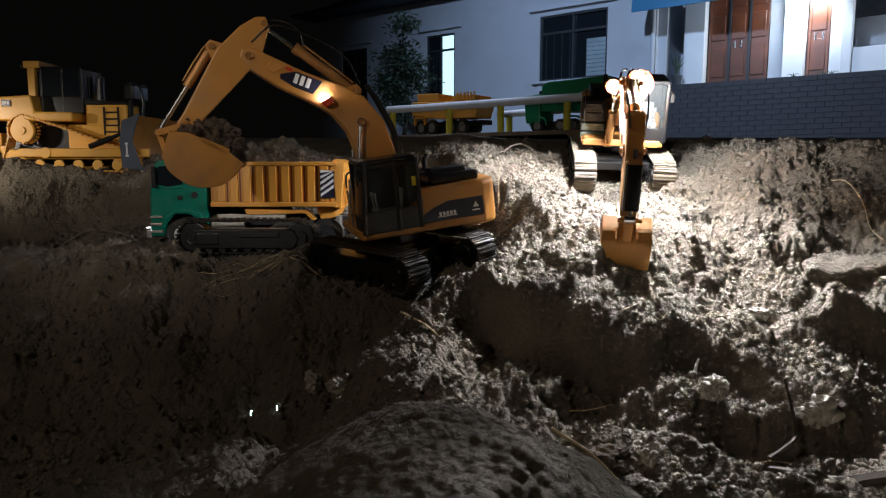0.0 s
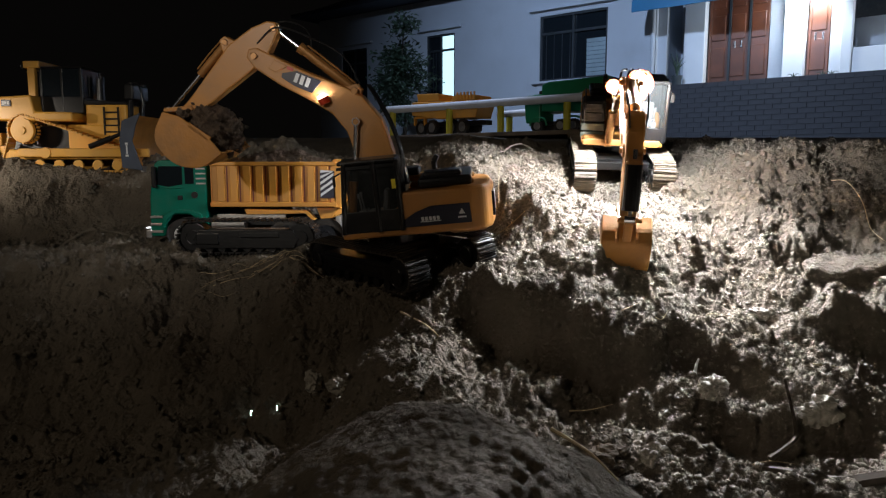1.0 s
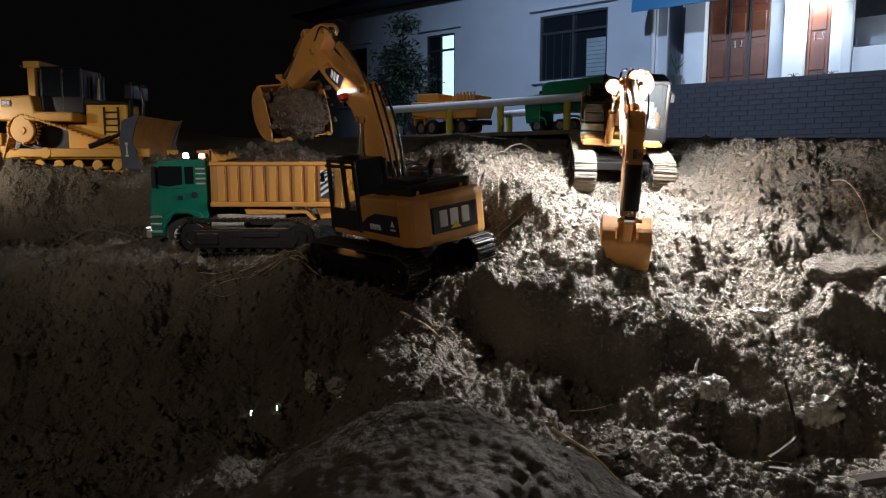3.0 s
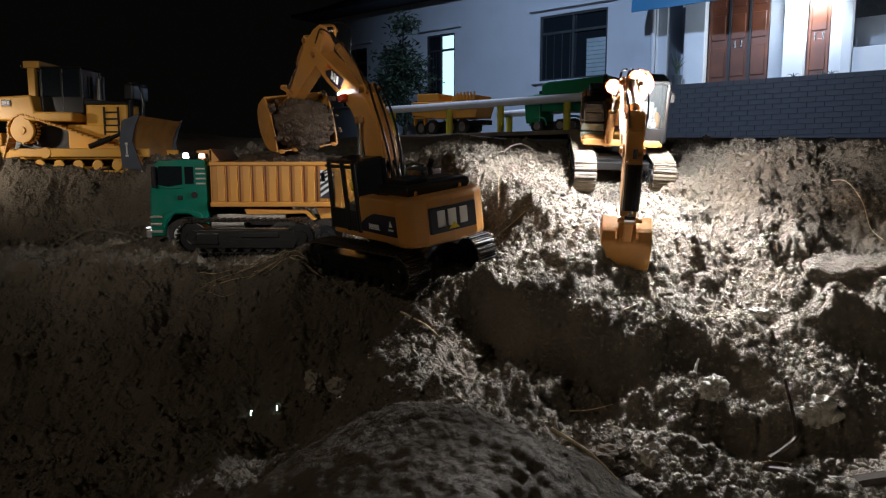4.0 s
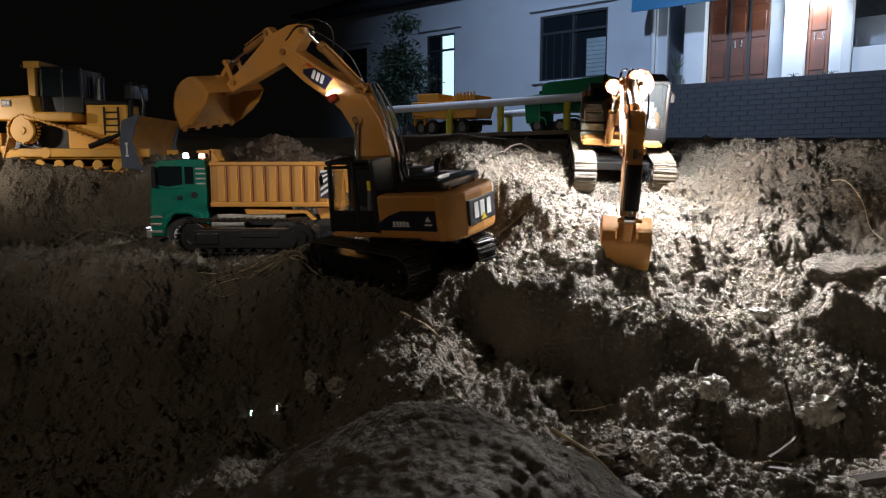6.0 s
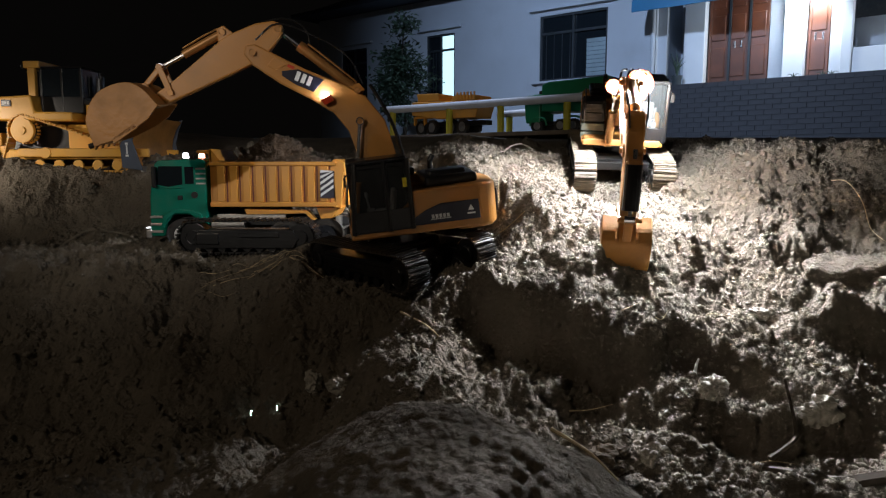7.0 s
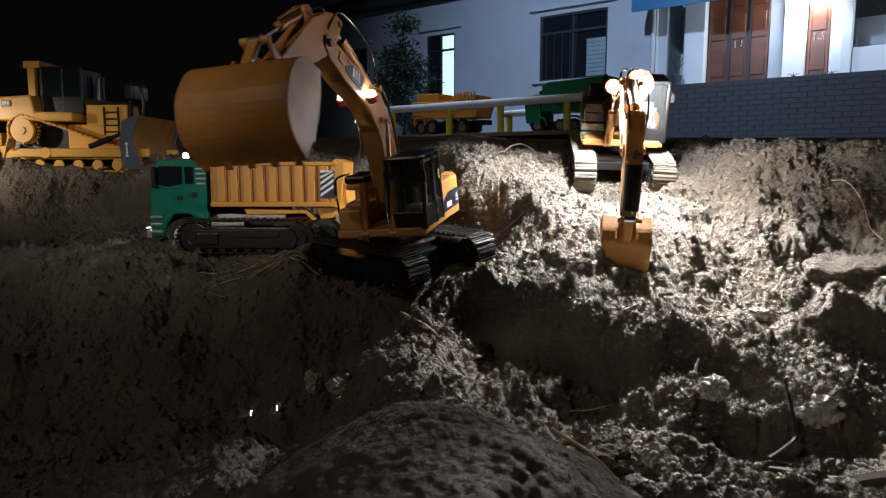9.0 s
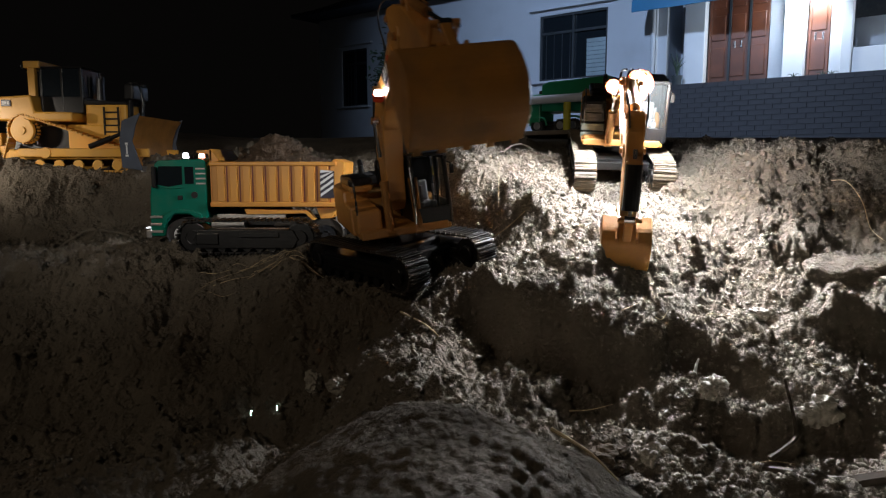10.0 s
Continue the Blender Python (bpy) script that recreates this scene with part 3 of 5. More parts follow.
    P["cab"] = part("cab", bm, M_BLACK, dg, "black cab with clear panes")
    for (bmg) in (box(0.060, 0.0016, 0.084, 0.050, y1, 0.094), box(0.038, 0.0016, 0.084, -0.006, y1, 0.094)):
        part("cab_window", bmg, M_GLASS, P["cab"])
    ws = box(0.0016, y1 - y0 - 0.008, 0.098, 0, 0, 0)
    ws.transform(pose(x1 - 0.008, (y0 + y1) / 2, 0.094, 0, -6, 0))
    part("windscreen", ws, M_GLASS, P["cab"])
    part("cab_seat", merge(box(0.034, 0.034, 0.014, 0.022, 0.06, 0.046, 0.004), box(0.010, 0.032, 0.044, 0.002, 0.06, 0.070, 0.004, (0, -8, 0))), M_SEAT, P["cab"])
    for y in (0.047, 0.073):
        part("control_lever", merge(box(0.016, 0.010, 0.030, 0.048, y, 0.04, 0.002), rod((0.05, y, 0.05), (0.054, y, 0.082), 0.0018), rod((0.054, y, 0.080), (0.054, y, 0.088), 0.003)), M_SEAT, P["cab"])
    part("yellow_sticker", box(0.008, 0.0012, 0.018, -0.020, y1 + 0.0026, 0.105), M_YDECAL, P["cab"])
    part("rear_pane_edge", box(0.003, 0.05, 0.05, x0 - 0.0025, (y0 + y1) / 2, 0.115, 0.001), M_GLASS, P["cab"])
    part("cab_mirror", merge(rod((x1 - 0.01, y1, 0.135), (x1 + 0.006, y1 + 0.008, 0.128), 0.0014), box(0.004, 0.008, 0.018, x1 + 0.006, y1 + 0.008, 0.118, 0.001)), M_BLACK, P["cab"])
    part("front_grab_rail", tube([(x1 + 0.004, y0 - 0.004, 0.02), (x1 + 0.006, y0 - 0.004, 0.07), (x1 - 0.004, y0 - 0.004, 0.13)], 0.0022), M_CHROME, P["cab"])
    # arm
    bw = 0.019
    boom = prism([(-0.020, 0.012), (0.010, 0.040), (0.06, 0.078), (0.12, 0.104), (0.18, 0.106), (0.215, 0.093), (0.29, 0.054), (0.385, 0.014), (0.394, 0.0), (0.385, -0.014), (0.36, -0.016), (0.30, 0.000), (0.24, 0.024), (0.195, 0.038), (0.15, 0.036), (0.08, 0.008), (0.02, -0.026), (-0.012, -0.022)], -bw, bw, 0.003)
    for q in (SCB,):
        merge(boom, prism([(q[0] - 0.018, q[1] - 0.008), (q[0] - 0.008, q[1] + 0.012), (q[0] + 0.008, q[1] + 0.012), (q[0] + 0.018, q[1] - 0.012)], -0.013, -0.009, 0.001), prism([(q[0] - 0.018, q[1] - 0.008), (q[0] - 0.008, q[1] + 0.012), (q[0] + 0.008, q[1] + 0.012), (q[0] + 0.018, q[1] - 0.012)], 0.009, 0.013, 0.001))
    P["boom"] = part("boom", boom, M_YELLOW, dg, "yellow gooseneck boom with a navy plate")
    for q, r in ((SCB, 0.008), (BCR, 0.0075), ((BOOM_L, 0), 0.008), ((0, 0), 0.009)):
        part("pin", disc(q[0], -0.024 if q != BCR else -0.035, 0.024 if q != BCR else 0.035, q[1], r * 0.8, 16, 0.001), M_BRONZE, P["boom"])
    part("end_bracket", prism([(0.318, 0.036), (0.345, 0.025), (0.342, 0.004), (0.326, 0.010)], -bw - 0.002, bw + 0.002, 0.001), M_YELLOW, P["boom"])
    for s in (1, -1):
        pl = part("name_plate", prism([(0.250, 0.036), (0.254, 0.066), (0.300, 0.043), (0.317, 0.018), (0.311, 0.012), (0.282, 0.020)], s * 0.0188, s * 0.0205, 0.0005, 1), M_DECAL, P["boom"], "navy plate with a white mark")
        for i in range(3):
            part("plate_mark", box(0.0075, 0.0012, 0.018, 0.270 + i * 0.0105, s * 0.0210, 0.044 - i * 0.0052, 0.0004, (0, 26, 0)), M_WHITE, P["boom"])
        part("red_mark", box(0.013, 0.0012, 0.006, 0.312, s * 0.0200, 0.036, 0.0004, (0, 28, 0)), M_RED, P["boom"])
    for (x, z, y, mat, nm, r) in lamps:
        out = 1 if y > 0 else -1
        part("lamp_housing", merge(rod((x - 0.004, y, z - 0.003), (x - 0.016, y, z - 0.006), r * 1.5, r * 1.3, 18), rod((x - 0.008, out * 0.018, z), (x - 0.008, y, z), 0.003)), M_RED, P["boom"], "red plastic lamp housing")
        part("lamp_lens", rod((x + 0.002, y, z - 0.002), (x - 0.0036, y, z - 0.003), r, r * 1.05, 18), mat, P["boom"], "bright white work lamp")
    hz = 0.006
    for y in (-0.008, 0.0, 0.008):
        part("boom_hose", tube([(-0.03, y, 0.02), (0.03, y * 1.6, 0.075), (0.09, y * 2, 0.106), (0.15, y * 2, 0.122), (0.19, y * 1.5, 0.128)], 0.0026), M_BLACK, P["boom"])
    part("boom_hose", tube([(0.20, 0.012, 0.118), (0.26, 0.02, 0.13), (0.33, 0.022, 0.105), (0.385, 0.02, 0.07), (0.39, 0.016, 0.02)], 0.0016), M_BLACK, P["boom"])
    part("boom_hose", tube([(0.30, -0.012, 0.075), (0.345, -0.02, 0.105), (0.385, -0.016, 0.09), (0.41, -0.012, 0.05)], 0.0016), M_BLACK, P["boom"])
    k = stick_l
    stick = prism([(-0.074, 0.022), (-0.066, 0.006), (-0.022, -0.015), (0.012, -0.018), (0.05, -0.017), (k - 0.01, -0.012), (k + 0.009, -0.008), (k + 0.011, 0.004), (k + 0.002, 0.012), (k - 0.05, 0.020), (0.055, 0.042), (0.028, 0.048), (-0.03, 0.044), (-0.062, 0.034)], -0.016, 0.016, 0.003)
    merge(stick, prism([(BCB[0] - 0.018, 0.044), (BCB[0] - 0.007, BCB[1] + 0.010), (BCB[0] + 0.007, BCB[1] + 0.010), (BCB[0] + 0.018, 0.040)], -0.012, 0.012, 0.002))
    P["stick"] = part("stick", stick, M_YELLOW, dg, "yellow dipper arm")
    for q, y in ((TOP, 0.019), (BCB, 0.015), ((0, 0), 0.022), ((k, 0), 0.024), ((k - 0.034, 0.004), 0.022)):
        part("pin", disc(q[0], -y, y, q[1], 0.0058, 16, 0.001), M_BRONZE, P["stick"])
    bu = part("bucket", bucket_shell(bucket_w), M_BUCKET, dg, "wide scuffed digging bucket")
    P["bucket"] = bu
    for s in (-1, 1):
        part("bucket_ear", prism([(-0.012, -0.012), (-0.014, 0.036), (0.006, 0.046), (0.02, 0.06), (0.018, 0.03), (0.010, -0.008)], s * 0.019 - 0.0025, s * 0.019 + 0.0025, 0.001), M_BUCKET, bu)
    nt = 5
    for i in range(nt):
        y = (i / (nt - 1) - 0.5) * (bucket_w - 0.02)
        part("bucket_tooth", prism([(0.112, 0.018), (0.1255, 0.004), (0.126, 0.002), (0.114, 0.007)], y - 0.006, y + 0.006, 0.001), M_STEEL if not detail else M_BUCKET, bu)
    part("side_cutter", box(0.05, 0.003, 0.010, 0.066, bucket_w / 2 + 0.001, -0.012, 0.001, (0, -8, 0)), M_BUCKET, bu)
    # cylinders
    for i, y in (("l", 1), ("r", -1)):
        P["boom_barrel_" + i] = part("boom_cylinder", merge(rod((0.0, 0, 0), (0.10, 0, 0), 0.0085, None, 16), disc(0, -0.008, 0.008, 0, 0.009, 14)), M_BRONZE, dg)
        part("cylinder_collar", rod((0.093, 0, 0), (0.101, 0, 0), 0.0095, None, 16), M_BRONZE, P["boom_barrel_" + i])
        P["boom_rod_" + i] = part("boom_cylinder_rod", merge(rod((0, 0, 0), (0.07, 0, 0), 0.0042, None, 14), disc(0, -0.006, 0.006, 0, 0.008, 14)), M_CHROME, dg, "chrome piston rod")
    P["stick_barrel"] = part("stick_cylinder", merge(rod((0, 0, 0), (0.135, 0, 0), 0.0092, None, 16), disc(0, -0.008, 0.008, 0, 0.010, 14)), M_BRONZE, dg)
    part("cylinder_collar", rod((0.124, 0, 0), (0.137, 0, 0), 0.0108, None, 16), M_BRONZE, P["stick_barrel"])
    part("cylinder_pipe", tube([(0.01, 0.004, 0.012), (0.07, 0.004, 0.013), (0.125, 0.004, 0.013)], 0.0018), M_BRONZE, P["stick_barrel"])
    P["stick_rod"] = part("stick_cylinder_rod", merge(rod((0, 0, 0), (0.13, 0, 0), 0.0052, None, 14), disc(0, -0.007, 0.007, 0, 0.010, 14)), M_CHROME, dg, "chrome piston rod")
    P["bucket_barrel"] = part("bucket_cylinder", merge(rod((0, 0, 0), (0.085, 0, 0), 0.0078 if detail else 0.016, None, 16), disc(0, -0.008, 0.008, 0, 0.009, 14)), ram, dg)
    part("cylinder_pipe", tube([(0.006, 0.002, 0.0105), (0.04, 0.002, 0.0115), (0.08, 0.002, 0.0105)], 0.0017), M_BRONZE, P["bucket_barrel"])
    P["bucket_rod"] = part("bucket_cylinder_rod", merge(rod((0, 0, 0), (0.13, 0, 0), 0.0042, None, 14), disc(0, -0.010, 0.010, 0, 0.007, 14)), M_CHROME, dg, "chrome piston rod")
    P["link"] = part("bucket_link", merge(box(0.05, 0.003, 0.011, 0.024, 0.019, 0, 0.001), box(0.05, 0.003, 0.011, 0.024, -0.019, 0, 0.001), disc(0.0, -0.021, 0.021, 0, 0.004, 12)), M_YELLOW, dg)
    P["link_b"] = part("bucket_link", merge(box(0.05, 0.016, 0.010, 0.024, 0, 0, 0.002), disc(0.048, -0.022, 0.022, 0, 0.0055, 14)), M_YELLOW, dg)
    P["hose"] = part("hose_bundle", merge(*[tube([(-0.035, y, 0.09), (-0.028, y * 1.2, 0.125), (-0.005, y * 1.3, 0.14), (0.0, y, 0.10)], 0.0042) for y in (-0.016, -0.004, 0.008)]), M_BLACK, dg)
    return dg, P


STICK_L = 0.203
TILT = Matrix.Translation((-0.0982, 1.4002, 0.0901)) @ pose(0, 0, 0, math.degrees(0.108), 0, 0) @ pose(0, 0, 0, 0, math.degrees(-0.0988), 0)
main_digger, MAIN = digger("yellow model digger with black cab swinging over the tipper", TILT, -48, STICK_L, 0.160,
                           [(0.232, 0.050, 0.029, M_SIDE, "lamp", 0.0075), (0.232, 0.050, -0.029, M_SIDE, "lamp", 0.0075)])
bank_digger, BANK = digger("yellow model digger with lit lamps parked on the bank", Matrix.Translation((0.434, 1.70, 0.285)) @ pose(0, 0, 0, 16, 0, 0), -97, 0.146, 0.088,
                           [(0.145, 0.096, 0.022, M_LAMP, "lamp", 0.020), (0.145, 0.088, -0.034, M_LAMP, "lamp", 0.0105)], False)
for key, mm in digger_poses(BANK, -100.5, 1, -70, -128, 0.146).items():
    BANK[key].matrix_basis = mm

# seconds: heading, boom, dipper and bucket angles of the working digger, degrees
ARM = [(0.0, 200.3, 52.7, -41.9, -157), (0.5, 190.5, 53.2, -40.1, -156), (1.0, 177, 54.0, -32, -148), (1.5, 162.8, 54.5, -22.3, -130), (2.0, 148.7, 56.2, -17.1, -118), (2.5, 132.7, 56.9, -15, -112),
       (2.8, 128, 56.5, -19, -112), (3.7, 126.1, 54.7, -27, -113), (4.0, 126.1, 54.7, -28, -112), (4.6, 126.1, 55.2, -27, -102), (5.0, 127.5, 55.7, -20, -60), (5.5, 133.1, 57.0, -17.2, -45),
       (6.8, 183.6, 54.9, -20.3, -38), (7.5, 202.6, 54.3, -22.4, -32), (8.0, 223.0, 51.0, -17, -54), (8.5, 241.0, 50.6, -14, -66), (9.0, 254.0, 51.8, -15, -66), (9.4, 265.6, 53, -19, -63), (9.7, 276.8, 53.5, -16, -72), (10.0, 288, 52, -15.5, -71)]


def glide(t, col):
    """The angle at t seconds, smooth and without overshoot between the rows above."""
    ts, vs = [r[0] for r in ARM], [r[col] for r in ARM]
    n = len(ts)
    d = [(vs[i + 1] - vs[i]) / (ts[i + 1] - ts[i]) for i in range(n - 1)]
    m = [d[0]] + [0 if d[i - 1] * d[i] <= 0 else 2 * d[i - 1] * d[i] / (d[i - 1] + d[i]) for i in range(1, n - 1)] + [d[-1]]
    i = max(0, min(n - 2, next((j for j in range(n - 1) if t <= ts[j + 1]), n - 2)))
    h = ts[i + 1] - ts[i]
    u = (t - ts[i]) / h
    return (1 + 2 * u) * (1 - u) ** 2 * vs[i] + u * (1 - u) ** 2 * h * m[i] + u * u * (3 - 2 * u) * vs[i + 1] + u * u * (u - 1) * h * m[i + 1]


# ---- the load of soil: one heap and loose clods that drop with it ----
load = tagged(part("soil_load", lump(0.060, 0.074, 0.052, 0.20, 7.0, 5, 3), M_LOAD, None, "", True), "heap of loose brown soil carried in the bucket", "soil")
rng = random.Random(5)
CLODS = []
for i in range(46):
    r = rng.uniform(0.003, 0.0085)
    ob = tagged(part("falling_clod", lump(r * rng.uniform(0.8, 1.4), r, r * rng.uniform(0.7, 1.0), 0.6, 4.0, 2, i + 20), M_LOAD), "loose brown clod of soil from the bucket", "clod", "clods of the load")
    # place in the bucket, delay of its fall, and where it lands in the bed
    CLODS.append((ob, (rng.uniform(0.0, 0.10), rng.uniform(-0.085, 0.085), rng.uniform(-0.050, -0.02)), rng.uniform(0.0, 0.45), (rng.uniform(-0.52, -0.34), rng.uniform(1.70, 1.81), rng.uniform(0.235, 0.262)), rng.uniform(-180, 180)))


def fall_rows(place, delay, rest, spin):
    rows, drop = [], 4.55 + 0.7 * delay
    tilt = 0.0
    for i in range(101):
        t = i / 10
        m = TILT @ digger_poses(MAIN, *[glide(min(t, drop), c) for c in (1, 2, 3, 4)], STICK_L)["bucket"] @ pose(*place)
        if t > drop:
            p, u = m.translation.copy(), t - drop
            total = math.sqrt(2 * max(p.z - rest[2], 0.02) / 4.0)
            k = min(u / total, 1.0)
            m = Matrix.Translation((p.x + (rest[0] - p.x) * k, p.y + (rest[1] - p.y) * k, p.z + (rest[2] - p.z) * k * k)) @ pose(0, 0, 0, 0, 0.45 * spin * k, 0.3 * spin * k) @ m.to_3x3().to_4x4()
        rows.append((t, m))
    return rows


def motions():
    times = [i / 10 for i in range(101)]
    keyed = {k: [] for k in MAIN}
    for t in times:
        for k, mm in digger_poses(MAIN, *[glide(t, c) for c in (1, 2, 3, 4)], STICK_L).items():
            keyed[k].append((t, mm))
    for k, rows in keyed.items():
        walk(MAIN[k], rows)
    walk(load, fall_rows((0.062, 0, -0.004), 0.1, (-0.42, 1.755, 0.232), 20))
    for ob, place, delay, rest, spin in CLODS:
        walk(ob, fall_rows(place, delay, rest, spin))


# ---- wheels and trucks ----
def wheel(parent, x, y, r, w, rim_mat, side):
    ty = part("tyre", disc(x, y - w / 2, y + w / 2, r, r, 26, r * 0.15), M_RUBBER, parent)
    part("rim", merge(disc(x, y + side * w * 0.42, y + side * (w * 0.5 + 0.001), r, r * 0.62, 20, 0.001), disc(x, y + side * w * 0.5, y + side * (w * 0.5 + 0.004), r, r * 0.25, 12, 0.001)), rim_mat, ty)
    return ty


def tipper(m, label):
    tr = thing("tipper_truck", m, label, "truck")
    L, W = 0.505, 0.175
    # frame, x forward, wheels on z = 0
    part("chassis", merge(box(0.47, 0.012, 0.022, 0.0, 0.035, 0.075, 0.001), box(0.47, 0.012, 0.022, 0.0, -0.035, 0.075, 0.001), box(0.012, 0.08, 0.02, -0.22, 0, 0.075), box(0.05, 0.15, 0.02, 0.05, 0, 0.075)), M_DARK, tr)
    for x in (0.165, -0.09, -0.185):
        for s in (1, -1):
            # rear rims are coloured dark for the shade under the bed
            wheel(tr, x, s * 0.072, 0.042, 0.03, M_WHITE if x > 0 else M_DARK, s)
    part("tank", merge(rod((0.02, 0.062, 0.07), (0.10, 0.062, 0.07), 0.02, None, 18)), M_STEEL, tr, "steel fuel tank")
    part("side_guard", box(0.17, 0.006, 0.014, 0.0, 0.083, 0.088, 0.002), M_STEEL, tr, "pale aluminium side guard")
    # cab
    cabp = [(0.106, 0.062), (0.106, 0.222), (0.116, 0.230), (0.225, 0.226), (0.234, 0.216), (0.247, 0.140), (0.249, 0.062), (0.247, 0.040), (0.214, 0.040), (0.206, 0.075), (0.188, 0.094), (0.150, 0.094), (0.134, 0.082), (0.126, 0.062)]
    cab = part("cab", prism(cabp, -W / 2, W / 2, 0.004), M_GREEN, tr, "glossy dark green driver's cab")
    part("fender", prism([(0.112, 0.066), (0.120, 0.094), (0.150, 0.106), (0.190, 0.106), (0.214, 0.092), (0.222, 0.060), (0.212, 0.060), (0.204, 0.084), (0.186, 0.097), (0.152, 0.097), (0.130, 0.086), (0.122, 0.066)], W / 2 - 0.01, W / 2 + 0.005, 0.0015), M_GREEN, cab)
    for s in (1, -1):
        part("side_window", prism([(0.165, 0.168), (0.165, 0.212), (0.222, 0.212), (0.232, 0.168), (0.20, 0.162)], s * (W / 2 - 0.001), s * (W / 2 + 0.0015), 0.0006, 1), M_DGLASS, cab)
        part("rear_window", box(0.022, 0.003, 0.042, 0.148, s * W / 2, 0.190, 0.001), M_DGLASS, cab)
        part("window_trim", tube([(0.163, s * (W / 2 + 0.001), 0.160), (0.20, s * (W / 2 + 0.001), 0.159), (0.234, s * (W / 2 + 0.001), 0.166)], 0.0015), M_GREEN, cab)
        part("door_handle", box(0.012, 0.003, 0.011, 0.172, s * (W / 2 + 0.001), 0.135, 0.001), M_BLACK, cab)
        part("fuel_cap", disc(0.136, s * (W / 2 - 0.001), s * (W / 2 + 0.003), 0.142, 0.008, 16), M_BLACK, cab)
        part("side_mirror", merge(box(0.010, 0.010, 0.052, 0.230, s * (W / 2 + 0.012), 0.186, 0.003), rod((0.226, s * W / 2, 0.208), (0.23, s * (W / 2 + 0.012), 0.206), 0.0015)), M_BLACK, cab, "black door mirror")
        for i in range(3):
            part("step", box(0.030, 0.006, 0.006, 0.232, s * (W / 2 + 0.001), 0.052 + i * 0.018, 0.001), M_STEEL, cab)
        part("headlight", box(0.008, 0.026, 0.016, 0.250, s * 0.062, 0.064, 0.003), M_HEAD, cab, "lit white headlight")
        for i in range(4):
            part("air_louvre", box(0.024, 0.003, 0.004, 0.120, s * (W / 2 + 0.0005), 0.170 + i * 0.012, 0.0008), M_STEEL, cab)
    ws = box(0.003, W * 0.86, 0.066, 0.241, 0, 0.182, 0.001, (0, -9, 0))
    part("windscreen", ws, M_DGLASS, cab)
    part("bumper", merge(box(0.014, W * 1.02, 0.022, 0.254, 0, 0.046, 0.004), box(0.005, W, 0.004, 0.262, 0, 0.060, 0.001)), M_STEEL, cab)
    part("sun_visor", box(0.016, W * 0.94, 0.004, 0.243, 0, 0.222, 0.001, (0, 15, 0)), M_BLACK, cab)
    for y, mat, x in ((0.050, M_BEAC1, 0.168), (0.050, M_BEAC2, 0.128)):
        be = part("beacon_base", rod((x, y, 0.226), (x, y, 0.232), 0.009, None, 16), M_BLACK, cab)
        part("beacon_lens", merge(rod((x, y, 0.232), (x, y, 0.241), 0.0075, 0.0072, 16), rod((x, y, 0.241), (x, y, 0.245), 0.0072, 0.004, 16)), mat, be, "flashing beacon lens")
    # tipping bed
    bed = part("tipping_bed", merge(prism([(0.094, 0.114), (0.094, 0.222), (-0.205, 0.220), (-0.212, 0.112)], W / 2 - 0.004, W / 2, 0.001), prism([(0.094, 0.114), (0.094, 0.222), (-0.205, 0.220), (-0.212, 0.112)], -W / 2, -W / 2 + 0.004, 0.001),
                                    box(0.30, W - 0.006, 0.004, -0.058, 0, 0.116), box(0.004, W, 0.140, 0.094, 0, 0.184), box(0.31, 0.010, 0.010, -0.058, W / 2 + 0.002, 0.218, 0.002), box(0.31, 0.010, 0.012, -0.058, W / 2 + 0.002, 0.119, 0.002),
                                    box(0.31, 0.010, 0.010, -0.058, -W / 2 - 0.002, 0.218, 0.002), prism([(0.128, 0.250), (0.092, 0.252), (0.072, 0.226), (0.094, 0.218), (0.100, 0.242), (0.128, 0.244)], -W / 2, W / 2, 0.001)), M_ORANGE, tr, "orange ribbed tipping bed")
    me = None
    for i in range(9):
        for s in (1, -1):
            rb = part("bed_rib", box(0.019, 0.006, 0.088, 0.070 - i * 0.0315, s * (W / 2 + 0.002), 0.169, 0.0015), M_ORANGE, bed)
    for i in range(9):
        part("rib_shade_strip", box(0.003, 0.0012, 0.088, 0.0555 - i * 0.0315, W / 2 + 0.0007, 0.169), M_RIBRED, bed)
    # striped warning panel
    part("warning_panel", box(0.034, 0.003, 0.066, -0.190, W / 2 + 0.0055, 0.168), M_DECAL, bed, "black and white striped warning panel")
    for i in range(5):
        zc = 0.140 + i * 0.0145
        part("white_stripe", prism([(-0.174, zc - 0.002), (-0.174, zc + 0.005), (-0.206, min(zc + 0.027, 0.201)), (-0.206, min(zc + 0.020, 0.199))], W / 2 + 0.0065, W / 2 + 0.0080), M_WHITE, bed)
    tail = part("tailgate", merge(prism([(-0.205, 0.110), (-0.202, 0.226), (-0.210, 0.230), (-0.232, 0.222), (-0.222, 0.108)], -W / 2, W / 2, 0.002)), M_ORANGE, tr, "orange ribbed tailgate")
    for i in range(7):
        part("tailgate_rib", box(0.006, 0.010, 0.10, -0.230, -0.066 + i * 0.022, 0.170, 0.002, (0, 6, 0)), M_ORANGE, tail)
    part("tail_chute", prism([(-0.17, 0.082), (-0.16, 0.110), (-0.215, 0.112), (-0.200, 0.084)], -W / 2 + 0.01, W / 2 - 0.01, 0.002), M_ORANGE, tr)
    part("rear_fender", prism([(0.012, 0.100), (0.016, 0.107), (-0.140, 0.104), (-0.158, 0.082), (-0.152, 0.078), (-0.134, 0.097), (0.010, 0.094)], W / 2 - 0.03, W / 2 + 0.002, 0.001), M_ORANGE, tr)
